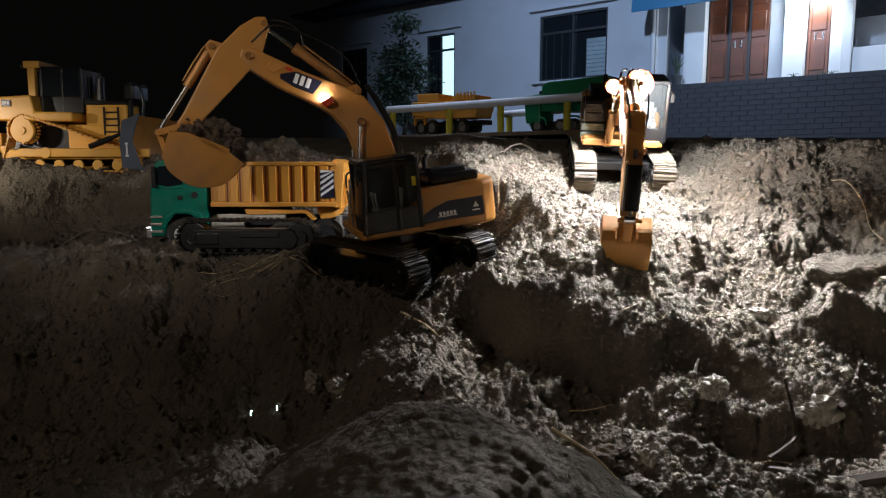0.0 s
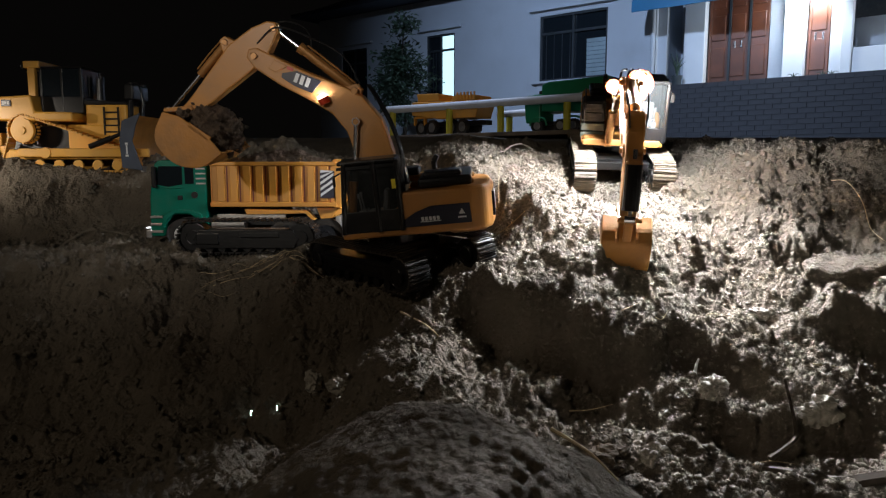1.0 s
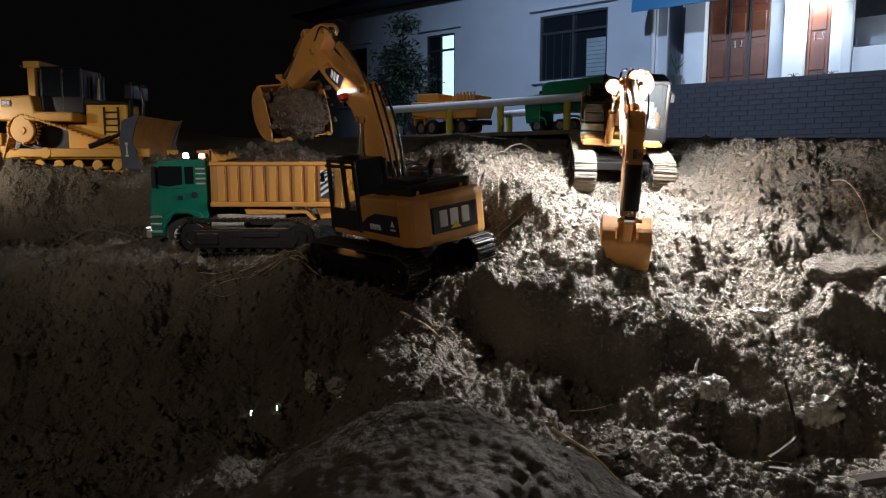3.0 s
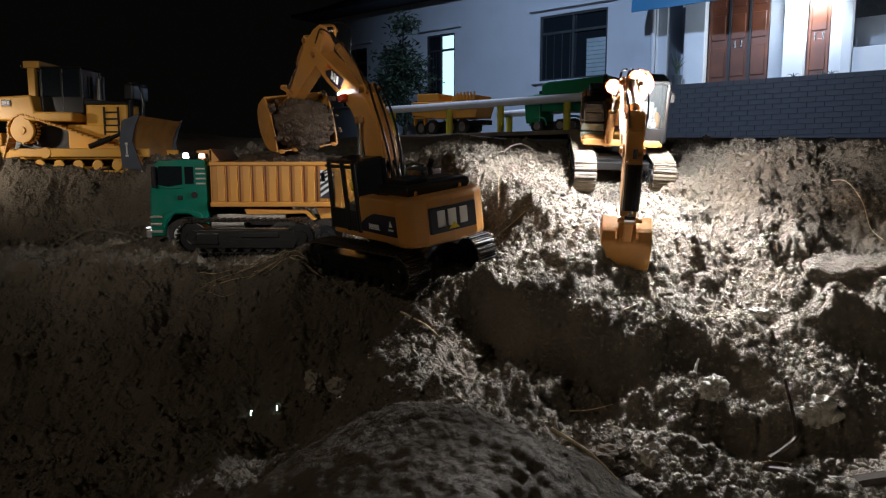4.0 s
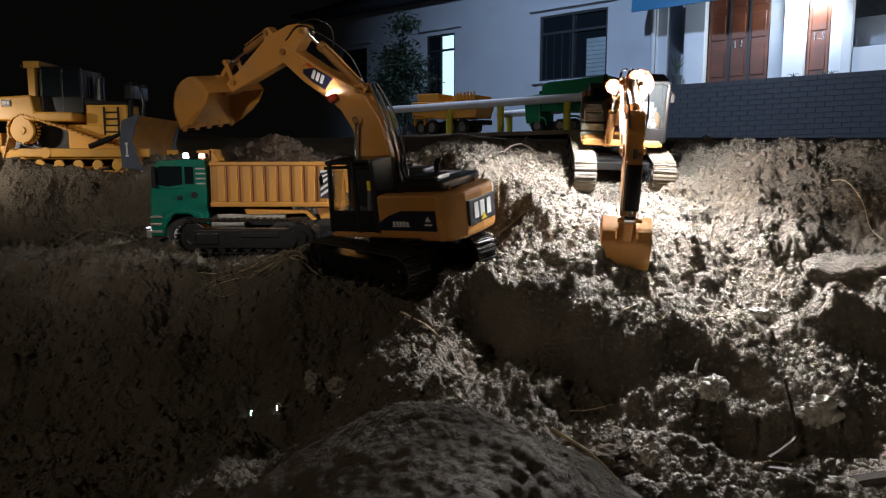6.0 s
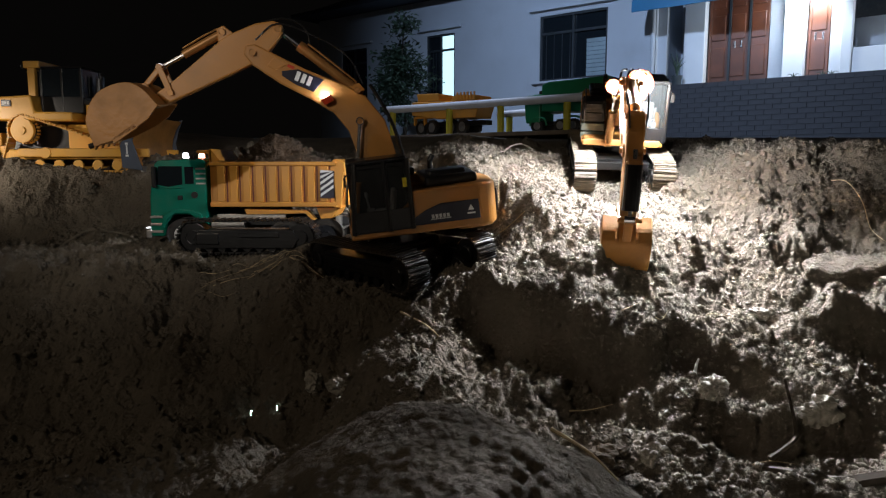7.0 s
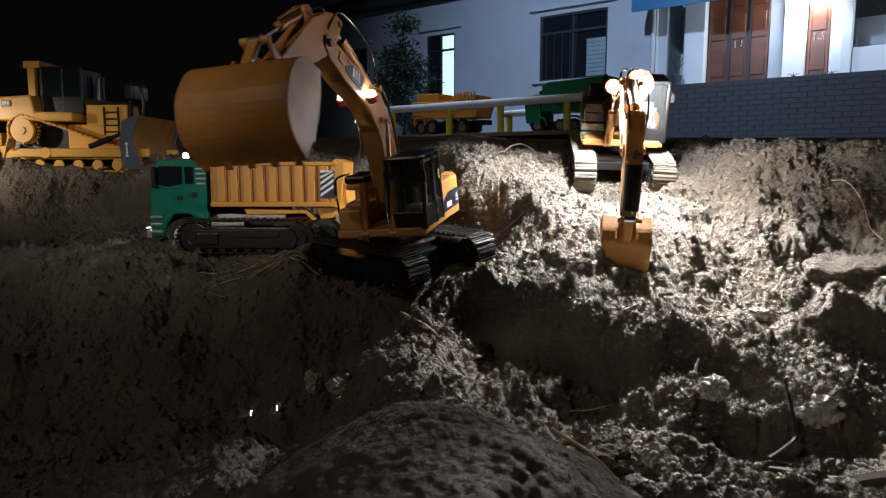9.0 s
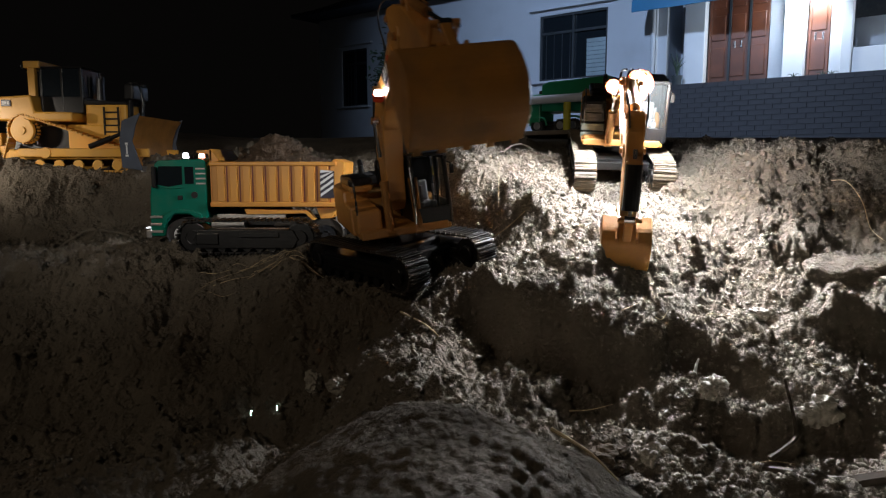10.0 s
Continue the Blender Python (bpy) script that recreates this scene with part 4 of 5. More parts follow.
    part("tail_lamp_box", merge(box(0.012, 0.04, 0.03, -0.212, 0.055, 0.075, 0.002), box(0.012, 0.04, 0.03, -0.212, -0.055, 0.075, 0.002), box(0.006, 0.14, 0.008, -0.22, 0, 0.058, 0.001)), M_STEEL, tr)
    return tr


truck = tipper(Matrix.Translation((-0.473, 1.755, 0.004)) @ pose(0, 0, 0, 0, 0, 180), "toy tipper with green cab and orange ribbed bed")

def heaped_soil(m, lx, ly, z0, top, seed):
    """A heap that fills a box-shaped bed and rises above its rim."""
    bm = bmesh.new()
    nx, ny = 90, 52
    rows = []
    for j in range(ny + 1):
        row = []
        for i in range(nx + 1):
            u, v = i / nx * 2 - 1, j / ny * 2 - 1
            q = Vector((u * lx * 14, v * ly * 14, seed))
            h = z0 + top * max(0.0, 1 - abs(u) ** 2.6) * max(0.0, 1 - abs(v) ** 2.2) ** 0.7 * (0.85 + 0.3 * noise.noise(q * 0.8))
            h += 0.008 * noise.fractal(q * 2.2, 0.7, 2.1, 5)
            row.append(bm.verts.new((u * lx, v * ly, h)))
        rows.append(row)
    for a, b in zip(rows, rows[1:]):
        for i in range(nx):
            bm.faces.new((a[i], a[i + 1], b[i + 1], b[i]))
    ob = tagged(part("soil_mound", bm, M_LOAD, None, "", True), "heap of brown soil filling the tipper's bed", "soil")
    ob.matrix_world = m
    return ob


heaped_soil(Matrix.Translation((-0.415, 1.755, 0.0)), 0.146, 0.083, 0.205, 0.058, 4.0)

# the loose crawler track that stands before the tipper
spare = thing("crawler_unit", pose(-0.440, 1.535, 0.020, 0, 0, 0), "muddy black crawler track unit on the ledge", "crawler track")
crawler(spare, pose(0, 0, 0), 0.315, 0.078, 0.055, M_BLACK, M_BLACK, side=1, shoe_mat=M_BLACK)
part("side_cover", merge(prism([(-0.105, 0.014), (-0.118, 0.034), (-0.105, 0.056), (0.105, 0.056), (0.118, 0.034), (0.105, 0.014)], -0.031, -0.026, 0.002), box(0.05, 0.006, 0.026, -0.085, -0.032, 0.036, 0.002), box(0.09, 0.005, 0.012, 0.03, -0.032, 0.044, 0.002)), M_BLACK, spare, "black plastic side cover")


# ---- bulldozer ----
def dozer(m):
    dz = thing("bulldozer", m, "yellow model bulldozer with raised drive sprockets on the bank", "bulldozer")
    W = 0.20
    tri = [(-0.21, 0.035)] + [(-0.205 + 0.18 * i / 6 * 2, 0.0) for i in range(7)]
    for s in (1, -1):
        y = s * 0.082
        fr = part("track_frame", merge(box(0.37, 0.036, 0.030, 0.0, y, 0.052, 0.004), box(0.10, 0.042, 0.018, -0.12, y, 0.052, 0.003)), M_DOZER, dz, "broad yellow track frame")
        path = []
        for (cx, cz, r, a0, a1) in ((0.165, 0.036, 0.034, -90, 62), (-0.135, 0.125, 0.046, 62, 200), (-0.175, 0.036, 0.034, 200, 270)):
            path += [(cx + r * math.cos(radians(a0 + (a1 - a0) * i / 9)), cz + r * math.sin(radians(a0 + (a1 - a0) * i / 9))) for i in range(10)]
        me = shoe_mesh(0.042, 0.017, M_DOZER)
        for x, z, a in loop_points(path, 0.017):
            sh = new("track_shoe", me)
            sh.parent = fr
            sh.matrix_basis = pose(x, y, z, 0, -a + 180, 0)
        part("drive_sprocket", merge(disc(-0.135, y - 0.012, y + s * 0.023, 0.125, 0.037, 28, 0.002), disc(-0.135, y - 0.012, y + s * 0.027, 0.125, 0.012, 16, 0.001)), M_DOZER, fr)
        for i in range(24):
            a = radians(15 * i)
            part("sprocket_tooth", box(0.006, 0.012, 0.006, -0.135 + 0.0385 * math.cos(a), y, 0.125 + 0.0385 * math.sin(a), 0.001, (0, -15 * i, 0)), M_DOZER, fr)
        for i in range(6):
            part("track_roller", disc(-0.15 + i * 0.06, y - 0.016, y + s * 0.020, 0.020, 0.016, 18, 0.003), M_DOZER, fr)
        for x in (-0.175, 0.165):
            part("idler_wheel", disc(x, y - 0.014, y + s * 0.016, 0.036, 0.027, 22, 0.003), M_DOZER, fr)
        part("push_arm", merge(box(0.40, 0.012, 0.026, 0.055, s * 0.110, 0.057, 0.003), disc(-0.06, s * 0.104, s * 0.118, 0.057, 0.016, 18)), M_DOZER, dz, "pale yellow push arm")
        part("tilt_strut", merge(rod((0.075, s * 0.112, 0.075), (0.21, s * 0.105, 0.130), 0.006), rod((0.075, s * 0.112, 0.075), (0.14, s * 0.109, 0.101), 0.009)), M_BLACK, dz, "black hydraulic strut")
    part("hull", merge(box(0.19, 0.120, 0.10, 0.075, 0, 0.095, 0.006), prism([(-0.235, 0.155), (-0.225, 0.225), (-0.105, 0.232), (-0.095, 0.182), (0.02, 0.180), (0.02, 0.152)], -0.10, 0.10, 0.006),
                       box(0.13, 0.105, 0.09, 0.100, 0, 0.165, 0.008)), M_DOZER, dz, "yellow engine and fender body")
    # black box in place of the shaded gap between track and hull
    part("dark_gap_fill", box(0.20, 0.10, 0.09, -0.12, 0, 0.095, 0.004), M_BLACK, dz)
    part("bonnet", prism([(0.02, 0.205), (0.02, 0.222), (0.165, 0.216), (0.172, 0.205)], -0.055, 0.055, 0.004), M_BLACK, dz)
    part("engine_panel", box(0.10, 0.004, 0.080, 0.098, -0.054, 0.160, 0.003), M_DOZER, dz)
    lad = part("ladder", merge(*[box(0.044, 0.004, 0.005, 0.12, -0.060, 0.122 + i * 0.020, 0.001) for i in range(4)], box(0.005, 0.004, 0.086, 0.098, -0.060, 0.155), box(0.005, 0.004, 0.086, 0.142, -0.060, 0.155)), M_BLACK, dz)
    # cab
    dc = part("cab", box(0.13, 0.115, 0.05, -0.033, 0, 0.205, 0.002), M_BLACK, dz, "black cab with dark glass")
    part("cab_roof", box(0.145, 0.125, 0.006, -0.035, 0, 0.318, 0.003), M_BLACK, dc)
    for x in (-0.095, -0.03, 0.030):
        for y in (-0.055, 0.055):
            part("cab_pillar", box(0.007, 0.007, 0.135, x, y, 0.250, 0.001), M_BLACK, dc)
    for s in (1, -1):
        part("cab_window", box(0.118, 0.002, 0.085, -0.032, s * 0.055, 0.272), M_DGLASS, dc)
    part("windscreen", box(0.002, 0.105, 0.085, 0.030, 0, 0.272), M_DGLASS, dc)
    part("roll_bar", merge(box(0.022, 0.016, 0.10, -0.118, -0.060, 0.270, 0.002), box(0.022, 0.016, 0.10, -0.118, 0.060, 0.270, 0.002), box(0.05, 0.14, 0.022, -0.115, 0, 0.326, 0.003)), M_DOZER, dz, "yellow roll-over bar")
    for y in (-0.062, 0.04):
        part("roof_lamp", disc(-0.142, y, y + 0.022, 0.322, 0.010, 14, 0.001), M_BLACK, dz)
    for q in ((0.05, 0.03, 0.30, 0.008), (0.075, -0.03, 0.285, 0.011), (0.03, -0.045, 0.29, 0.004)):
        part("exhaust_stack", rod((q[0], q[1], 0.21), (q[0], q[1], q[2]), q[3]), M_BLACK, dz)
    part("lift_cylinder", merge(rod((0.165, 0.035, 0.12), (0.178, 0.04, 0.275), 0.009), rod((0.165, -0.035, 0.12), (0.178, -0.04, 0.275), 0.009), box(0.03, 0.11, 0.05, 0.175, 0, 0.245, 0.006), tube([(0.18, -0.045, 0.27), (0.205, -0.045, 0.265), (0.215, -0.04, 0.20)], 0.003)), M_BLACK, dz)
    bl = smooth_line([(0.245, 0.006, 0), (0.222, 0.05, 0), (0.218, 0.09, 0), (0.232, 0.135, 0), (0.252, 0.165, 0)], 5)
    blade = part("blade", prism([(p.x, p.y) for p in bl] + [(p.x - 0.008, p.y) for p in bl[::-1]], -0.155, 0.155), M_BUCKET, dz, "broad curved yellow dozer blade")
    for s in (1, -1):
        part("blade_end_plate", prism([(0.195, 0.012), (0.190, 0.09), (0.200, 0.150), (0.256, 0.172), (0.240, 0.135), (0.228, 0.09), (0.256, 0.004)], s * 0.155, s * 0.161, 0.001), M_BLUEGREY, blade, "blue-grey end plate")
    part("cutting_edge", box(0.006, 0.318, 0.018, 0.250, 0, 0.008, 0.001, (0, -20, 0)), M_STEEL, blade)
    part("reflector", merge(box(0.004, 0.002, 0.026, 0.212, -0.162, 0.066), box(0.008, 0.002, 0.006, 0.212, -0.162, 0.083), box(0.008, 0.002, 0.006, 0.212, -0.162, 0.048)), M_WHITE, blade)
    part("reflector", box(0.005, 0.002, 0.026, 0.188, -0.118, 0.06), M_WHITE, dz)
    pl = part("side_plate", box(0.030, 0.003, 0.020, -0.180, -0.1015, 0.207, 0.001), M_DECAL, dz, "navy plate with a white mark")
    for i in range(3):
        part("plate_mark", box(0.006, 0.001, 0.010, -0.188 + i * 0.008, -0.1036, 0.207), M_WHITE, pl)
    part("ripper", merge(box(0.03, 0.12, 0.04, -0.245, 0, 0.10, 0.004), box(0.02, 0.02, 0.10, -0.262, 0, 0.07, 0.004)), M_DOZER, dz)
    return dz


bulldozer = dozer(Matrix.Translation((-1.148, 2.20, 0.198)) @ pose(0, 0, 0, 0, 0, -1))

# ---- board with the white pipe and the parked toy trucks ----
BL = Vector((-0.29, 4.30, 0.392))
BR = Vector((0.84, 3.45, 0.392))
BD = (BR - BL).normalized()
BANG = math.degrees(math.atan2(BD.y, BD.x))
board = thing("plank_shelf", Matrix.Translation(BL) @ pose(0, 0, 0, 0, 0, BANG), "old wooden plank deck lying on the bank", "plank")
for i in range(5):
    part("plank", box(1.55, 0.085, 0.022, 0.74, 0.0 + i * 0.088 - 0.05, -0.011, 0.002), M_BOARD, board)
pipe = thing("pipe_rail", Matrix.Translation(BL) @ pose(0, 0, 0, 0, 0, BANG), "white plastic pipe laid over short yellow posts", "pipe rail")
part("pipe", merge(rod((-0.02, -0.055, 0.158), (1.45, -0.055, 0.163), 0.022, None, 20)), M_PIPE, pipe)
part("pipe", merge(rod((0.62, 0.20, 0.118), (1.4, 0.20, 0.13), 0.020, None, 20)), M_PIPE, pipe)
for x, y, h in ((0.018, -0.055, 0.142), (0.45, -0.055, 0.142), (0.80, -0.055, 0.142), (1.2, -0.055, 0.142), (0.70, 0.20, 0.10)):
    part("post", rod((x, y, 0), (x, y, h), 0.019, None, 16), M_POST, pipe, "yellow-green stub post")


def toy_truck(m, mat, label, high):
    tk = thing("toy_truck", m, label, "toy truck", "parked toy trucks")
    part("chassis", box(0.46, 0.06, 0.02, 0, 0, 0.05, 0.002), M_BLACK, tk)
    for x in (-0.18, -0.105, 0.03, 0.10) if not high else (-0.16, -0.02, 0.055, 0.15):
        for s in (1, -1):
            wheel(tk, x, s * 0.065, 0.034, 0.026, M_STEEL, s)
    if not high:
        part("bed", merge(prism([(-0.24, 0.09), (-0.24, 0.15), (0.22, 0.14), (0.19, 0.07), (-0.05, 0.07)], -0.085, 0.085, 0.004), prism([(-0.20, 0.15), (-0.21, 0.185), (-0.06, 0.182), (-0.05, 0.15)], -0.08, 0.08, 0.003), prism([(0.02, 0.14), (0.06, 0.17), (0.19, 0.165), (0.19, 0.14)], -0.085, 0.085, 0.003)), mat, tk, "orange skip bed")
        for i in range(6):
            part("bed_rib", box(0.010, 0.008, 0.035, 0.075 + i * 0.022, -0.086, 0.162, 0.002), mat, tk)
        for x in (-0.20, -0.13):
            part("mudguard", prism([(x - 0.03, 0.045), (x - 0.03, 0.085), (x + 0.04, 0.085), (x + 0.04, 0.075), (x - 0.02, 0.075), (x - 0.02, 0.045)], -0.082, -0.06, 0.002), mat, tk)
    else:
        part("bed", merge(prism([(-0.13, 0.11), (-0.13, 0.25), (-0.09, 0.265), (0.25, 0.275), (0.27, 0.20), (0.24, 0.10)], -0.085, 0.085, 0.005), box(0.06, 0.14, 0.03, -0.16, 0, 0.19, 0.006)), mat, tk, "green tipping body")
        part("cab", prism([(-0.23, 0.05), (-0.24, 0.16), (-0.22, 0.20), (-0.14, 0.20), (-0.14, 0.05)], -0.08, 0.08, 0.006), mat, tk)
        for x in (-0.16, 0.05):
            part("mudguard", tube([(x - 0.045, -0.075, 0.035), (x - 0.03, -0.075, 0.07), (x + 0.0, -0.075, 0.08), (x + 0.045, -0.075, 0.07), (x + 0.06, -0.075, 0.035)], 0.006), mat, tk)
        part("side_mark", box(0.06, 0.002, 0.012, 0.13, -0.0865, 0.20, 0, (0, -12, 0)), M_WHITE, tk)
        part("beacon", rod((-0.16, -0.03, 0.20), (-0.16, -0.03, 0.225), 0.014), M_BLACK, tk)
    return tk


base = Matrix.Translation(BL) @ pose(0, 0, 0, 0, 0, BANG)
toy_truck(base @ pose(0.36, 0.12, 0) @ Matrix.Diagonal((1.10, 1.0, 1.36, 1.0)), M_ORANGE, "parked orange toy truck on the plank deck", False)
toy_truck(base @ pose(1.12, 0.14, 0), M_TGREEN, "parked green toy tipper on the plank deck", True)

# ---- the house ----
HU = Vector((-0.78, 0.62, 0)).normalized()
HO = Vector((2.97, 16.5, 0))
# local x runs along the wall away from the porch, local -y towards the yard (z up)
HM = Matrix.Translation(HO) @ pose(0, 0, 0, 0, 0, math.degrees(math.atan2(HU.y, HU.x)) + 180)
# after the half turn: local +x runs towards the porch, local -y faces the yard
FLOOR_Z, EAVE_Z = 1.87, 4.62


def wall_s(px):
    """Place along the wall seen at that bearing, in local x."""
    m = (px - 784) / 1200
    return -((2.97 - 16.5 * m) / (0.7828 + 0.6222 * m))


house = thing("house", HM, "pale plastered single-storey house with porch at night", "house")


def wall_with_openings(x0, x1, z0, z1, holes, y0, y1):
    xs = sorted({x0, x1, *[h[0] for h in holes], *[h[1] for h in holes]})
    for a, b in zip(xs, xs[1:]):
        cuts = sorted([(h[2], h[3]) for h in holes if h[0] < b - 1e-6 and h[1] > a + 1e-6])
        z = z0
        for lo, hi in cuts + [(z1, z1)]:
            if lo - z > 1e-4:
                part("wall", box(b - a, y1 - y0, lo - z, (a + b) / 2, (y0 + y1) / 2, (lo + z) / 2), M_WALL, house, "pale grey plastered wall")
            z = hi


HOLES = [(wall_s(950), wall_s(1066), 2.2, 3.74), (wall_s(756), wall_s(804), 1.95, 3.68), (wall_s(610), wall_s(653), 1.95, 3.62)]
XC = wall_s(1150)
wall_with_openings(wall_s(572), XC, -0.3, EAVE_Z, HOLES, 0, 0.22)
part("back_wall", box(wall_s(1568) + 4 - wall_s(572), 0.2, 5, (wall_s(1568) + 4 + wall_s(572)) / 2, 6.0, 2.1), M_WALL, house)
part("roof", box(wall_s(1568) + 4 - wall_s(560), 1.1, 0.10, (wall_s(1568) + 4 + wall_s(560)) / 2, -0.30, 4.68, 0.01), M_ROOF, house, "dark eaves")
part("roof_slope", box(wall_s(1568) + 4 - wall_s(560), 4.2, 0.06, (wall_s(1568) + 4 + wall_s(560)) / 2, 1.2, 5.45, 0, (22, 0, 0)), M_ROOF, house)
for n, (a, b, lo, hi) in enumerate(HOLES):
    w = part("window", box((b - a) * 0.48, 0.008, hi - lo - 0.1, a + (b - a) * 0.25, 0.07, (lo + hi) / 2), M_DGLASS, house, "dark framed window")
    for q in ((b - a, 0.05, (a + b) / 2, lo + 0.025), (b - a, 0.05, (a + b) / 2, hi - 0.025), (b - a, 0.06, (a + b) / 2, hi - 0.42)):
        part("frame_rail", box(q[0], 0.06, q[1], q[2], 0.06, q[3], 0.004), M_FRAME, w)
    for x in (a + 0.025, b - 0.025, (a + b) / 2):
        part("frame_stile", box(0.05, 0.064, hi - lo, x, 0.06, (lo + hi) / 2, 0.004), M_FRAME, w)
    part("sill", box(b - a + 0.3, 0.16, 0.05, (a + b) / 2, -0.06, lo - 0.03, 0.005), M_WALL, w)
    part("hood_mould", box(b - a + 0.5, 0.14, 0.05, (a + b) / 2, -0.05, hi + 0.14, 0.005), M_WALL, w)
    lit = M_LIT if n == 1 else M_DGLASS
    if n == 0:
        part("pane", box((b - a) * 0.48, 0.008, hi - lo - 0.1, a + (b - a) * 0.75, 0.10, (lo + hi) / 2), M_DGLASS, w)
        for i in range(9):
            part("blind_slat", box((b - a) * 0.28, 0.03, 0.085, a + (b - a) * 0.83, 0.085, lo + 0.10 + i * 0.095, 0.004, (25, 0, 0)), M_CURTAIN, w)
    else:
        part("pane", box((b - a) * 0.48, 0.008, hi - lo - 0.1, a + (b - a) * 0.75, 0.07, (lo + hi) / 2), lit, w, "pane lit from the room" if n == 1 else "")
    for i in range(4):
        part("window_bar", box(0.014, 0.014, hi - lo - 0.5, a + (b - a) * (0.1 + 0.12 * i), 0.03, (lo + hi) / 2 - 0.2), M_FRAME, w)

# the porch: a set-back front with pillars and two doors
XE = wall_s(1568) + 4
part("porch_floor", box(XE - XC, 1.4, 0.14, (XE + XC) / 2, 0.45, FLOOR_Z - 0.07), M_BRICK, house)
part("porch_return", box(0.2, 1.0, 2.9, XC + 0.1, 0.6, FLOOR_Z + 1.45), M_WALL, house)
part("porch_wall", box(XE - XC, 0.2, 2.9, (XE + XC) / 2, 1.1, FLOOR_Z + 1.45), M_WALL, house)
part("drain_pipe", rod((XC - 0.05, -0.06, 0), (XC - 0.05, -0.06, 4.6), 0.05), M_WALL, house)
for a, b, d in ((1195, 1230, 0.5), (1366, 1402, 0.25), (1466, 1484, 0.2)):
    xa, xb = wall_s(a), wall_s(b)
    part("pillar", box(xb - xa, d, 2.9, (xa + xb) / 2, 0.10 + d / 2, FLOOR_Z + 1.45, 0.01), M_PILLAR, house, "white plastered pillar")
for a, b in ((1337, 1366), (1443, 1465)):
    xa, xb = wall_s(a), wall_s(b)
    part("door_surround", box(xb - xa, 0.08, 2.5, (xa + xb) / 2, 0.36, FLOOR_Z + 1.25, 0.01), M_WALL, house, "grey plastered strip beside the door")
part("lintel", box(wall_s(1446) - wall_s(1366), 0.2, 0.22, (wall_s(1446) + wall_s(1366)) / 2, 0.22, FLOOR_Z + 2.1, 0.01), M_PILLAR, house, "white plastered lintel")
for a, b in ((1232, 1336), (1404, 1442)):
    xa, xb = wall_s(a), wall_s(b)
    dr = part("door", box(xb - xa, 0.05, 2.5, (xa + xb) / 2, 0.35, FLOOR_Z + 1.25, 0.01), M_WOOD, house, "varnished red-brown wooden door")
    nn = 3 if b - a > 100 else 1
    for i in range(nn):
        cx, ww = xa + (xb - xa) * (i + 0.5) / nn, (xb - xa) / nn
        for z, hh in ((0.45, 0.6), (1.15, 0.5), (1.9, 0.7)):
            part("door_panel", box(ww * 0.7, 0.03, hh, cx, 0.318, FLOOR_Z + z, 0.012), M_WOOD, dr)
        part("door_stile", box(0.05, 0.04, 2.5, xa + (xb - xa) * i / nn + 0.03, 0.322, FLOOR_Z + 1.25, 0.006), M_FRAME if i else M_WOOD, dr)
    for dx in (-0.05, 0.08):
        part("door_handle", rod(((xa + xb) / 2 + dx, 0.30, FLOOR_Z + 0.72), ((xa + xb) / 2 + dx, 0.30, FLOOR_Z + 0.86), 0.02), M_CHROME, dr)
xa, xb = wall_s(1486), XE
part("shutter", box(xb - xa, 0.06, 1.1, (xa + xb) / 2, 0.3, FLOOR_Z + 1.6, 0.01), M_DARK, house)
part("low_wall", box(xb - xa, 0.12, 0.5, (xa + xb) / 2, 0.25, FLOOR_Z + 0.25, 0.01), M_PILLAR, house)
part("upper_panel", box(xb - xa, 0.08, 0.9, (xa + xb) / 2, 0.28, FLOOR_Z + 2.45, 0.01), M_PILLAR, house)
aw = part("awning", box(XE - XC + 0.3, 1.3, 0.05, (XE + XC) / 2, -0.35, 3.70, 0.006, (14, 0, 0)), M_AWN, house, "blue corrugated sheet awning")
for i in range(22):
    part("awning_rib", box(0.05, 1.3, 0.04, XC + 0.1 + i * 0.33, -0.35, 3.735, 0.01, (14, 0, 0)), M_AWN, aw)
part("awning_fascia", box(XE - XC + 0.3, 0.03, 0.22, (XE + XC) / 2, -1.0, 3.42, 0.004), M_AWN, aw)

# the brick retaining wall under the porch
plinth = tagged(part("wall_plinth", box(XE - XC - 0.3, 0.25, 2.4, (XE + XC) / 2 + 0.15, -0.125, FLOOR_Z - 1.2), M_BRICK), "dark grey coursed block wall below the porch", "wall", kind="structure")
plinth.matrix_world = HM


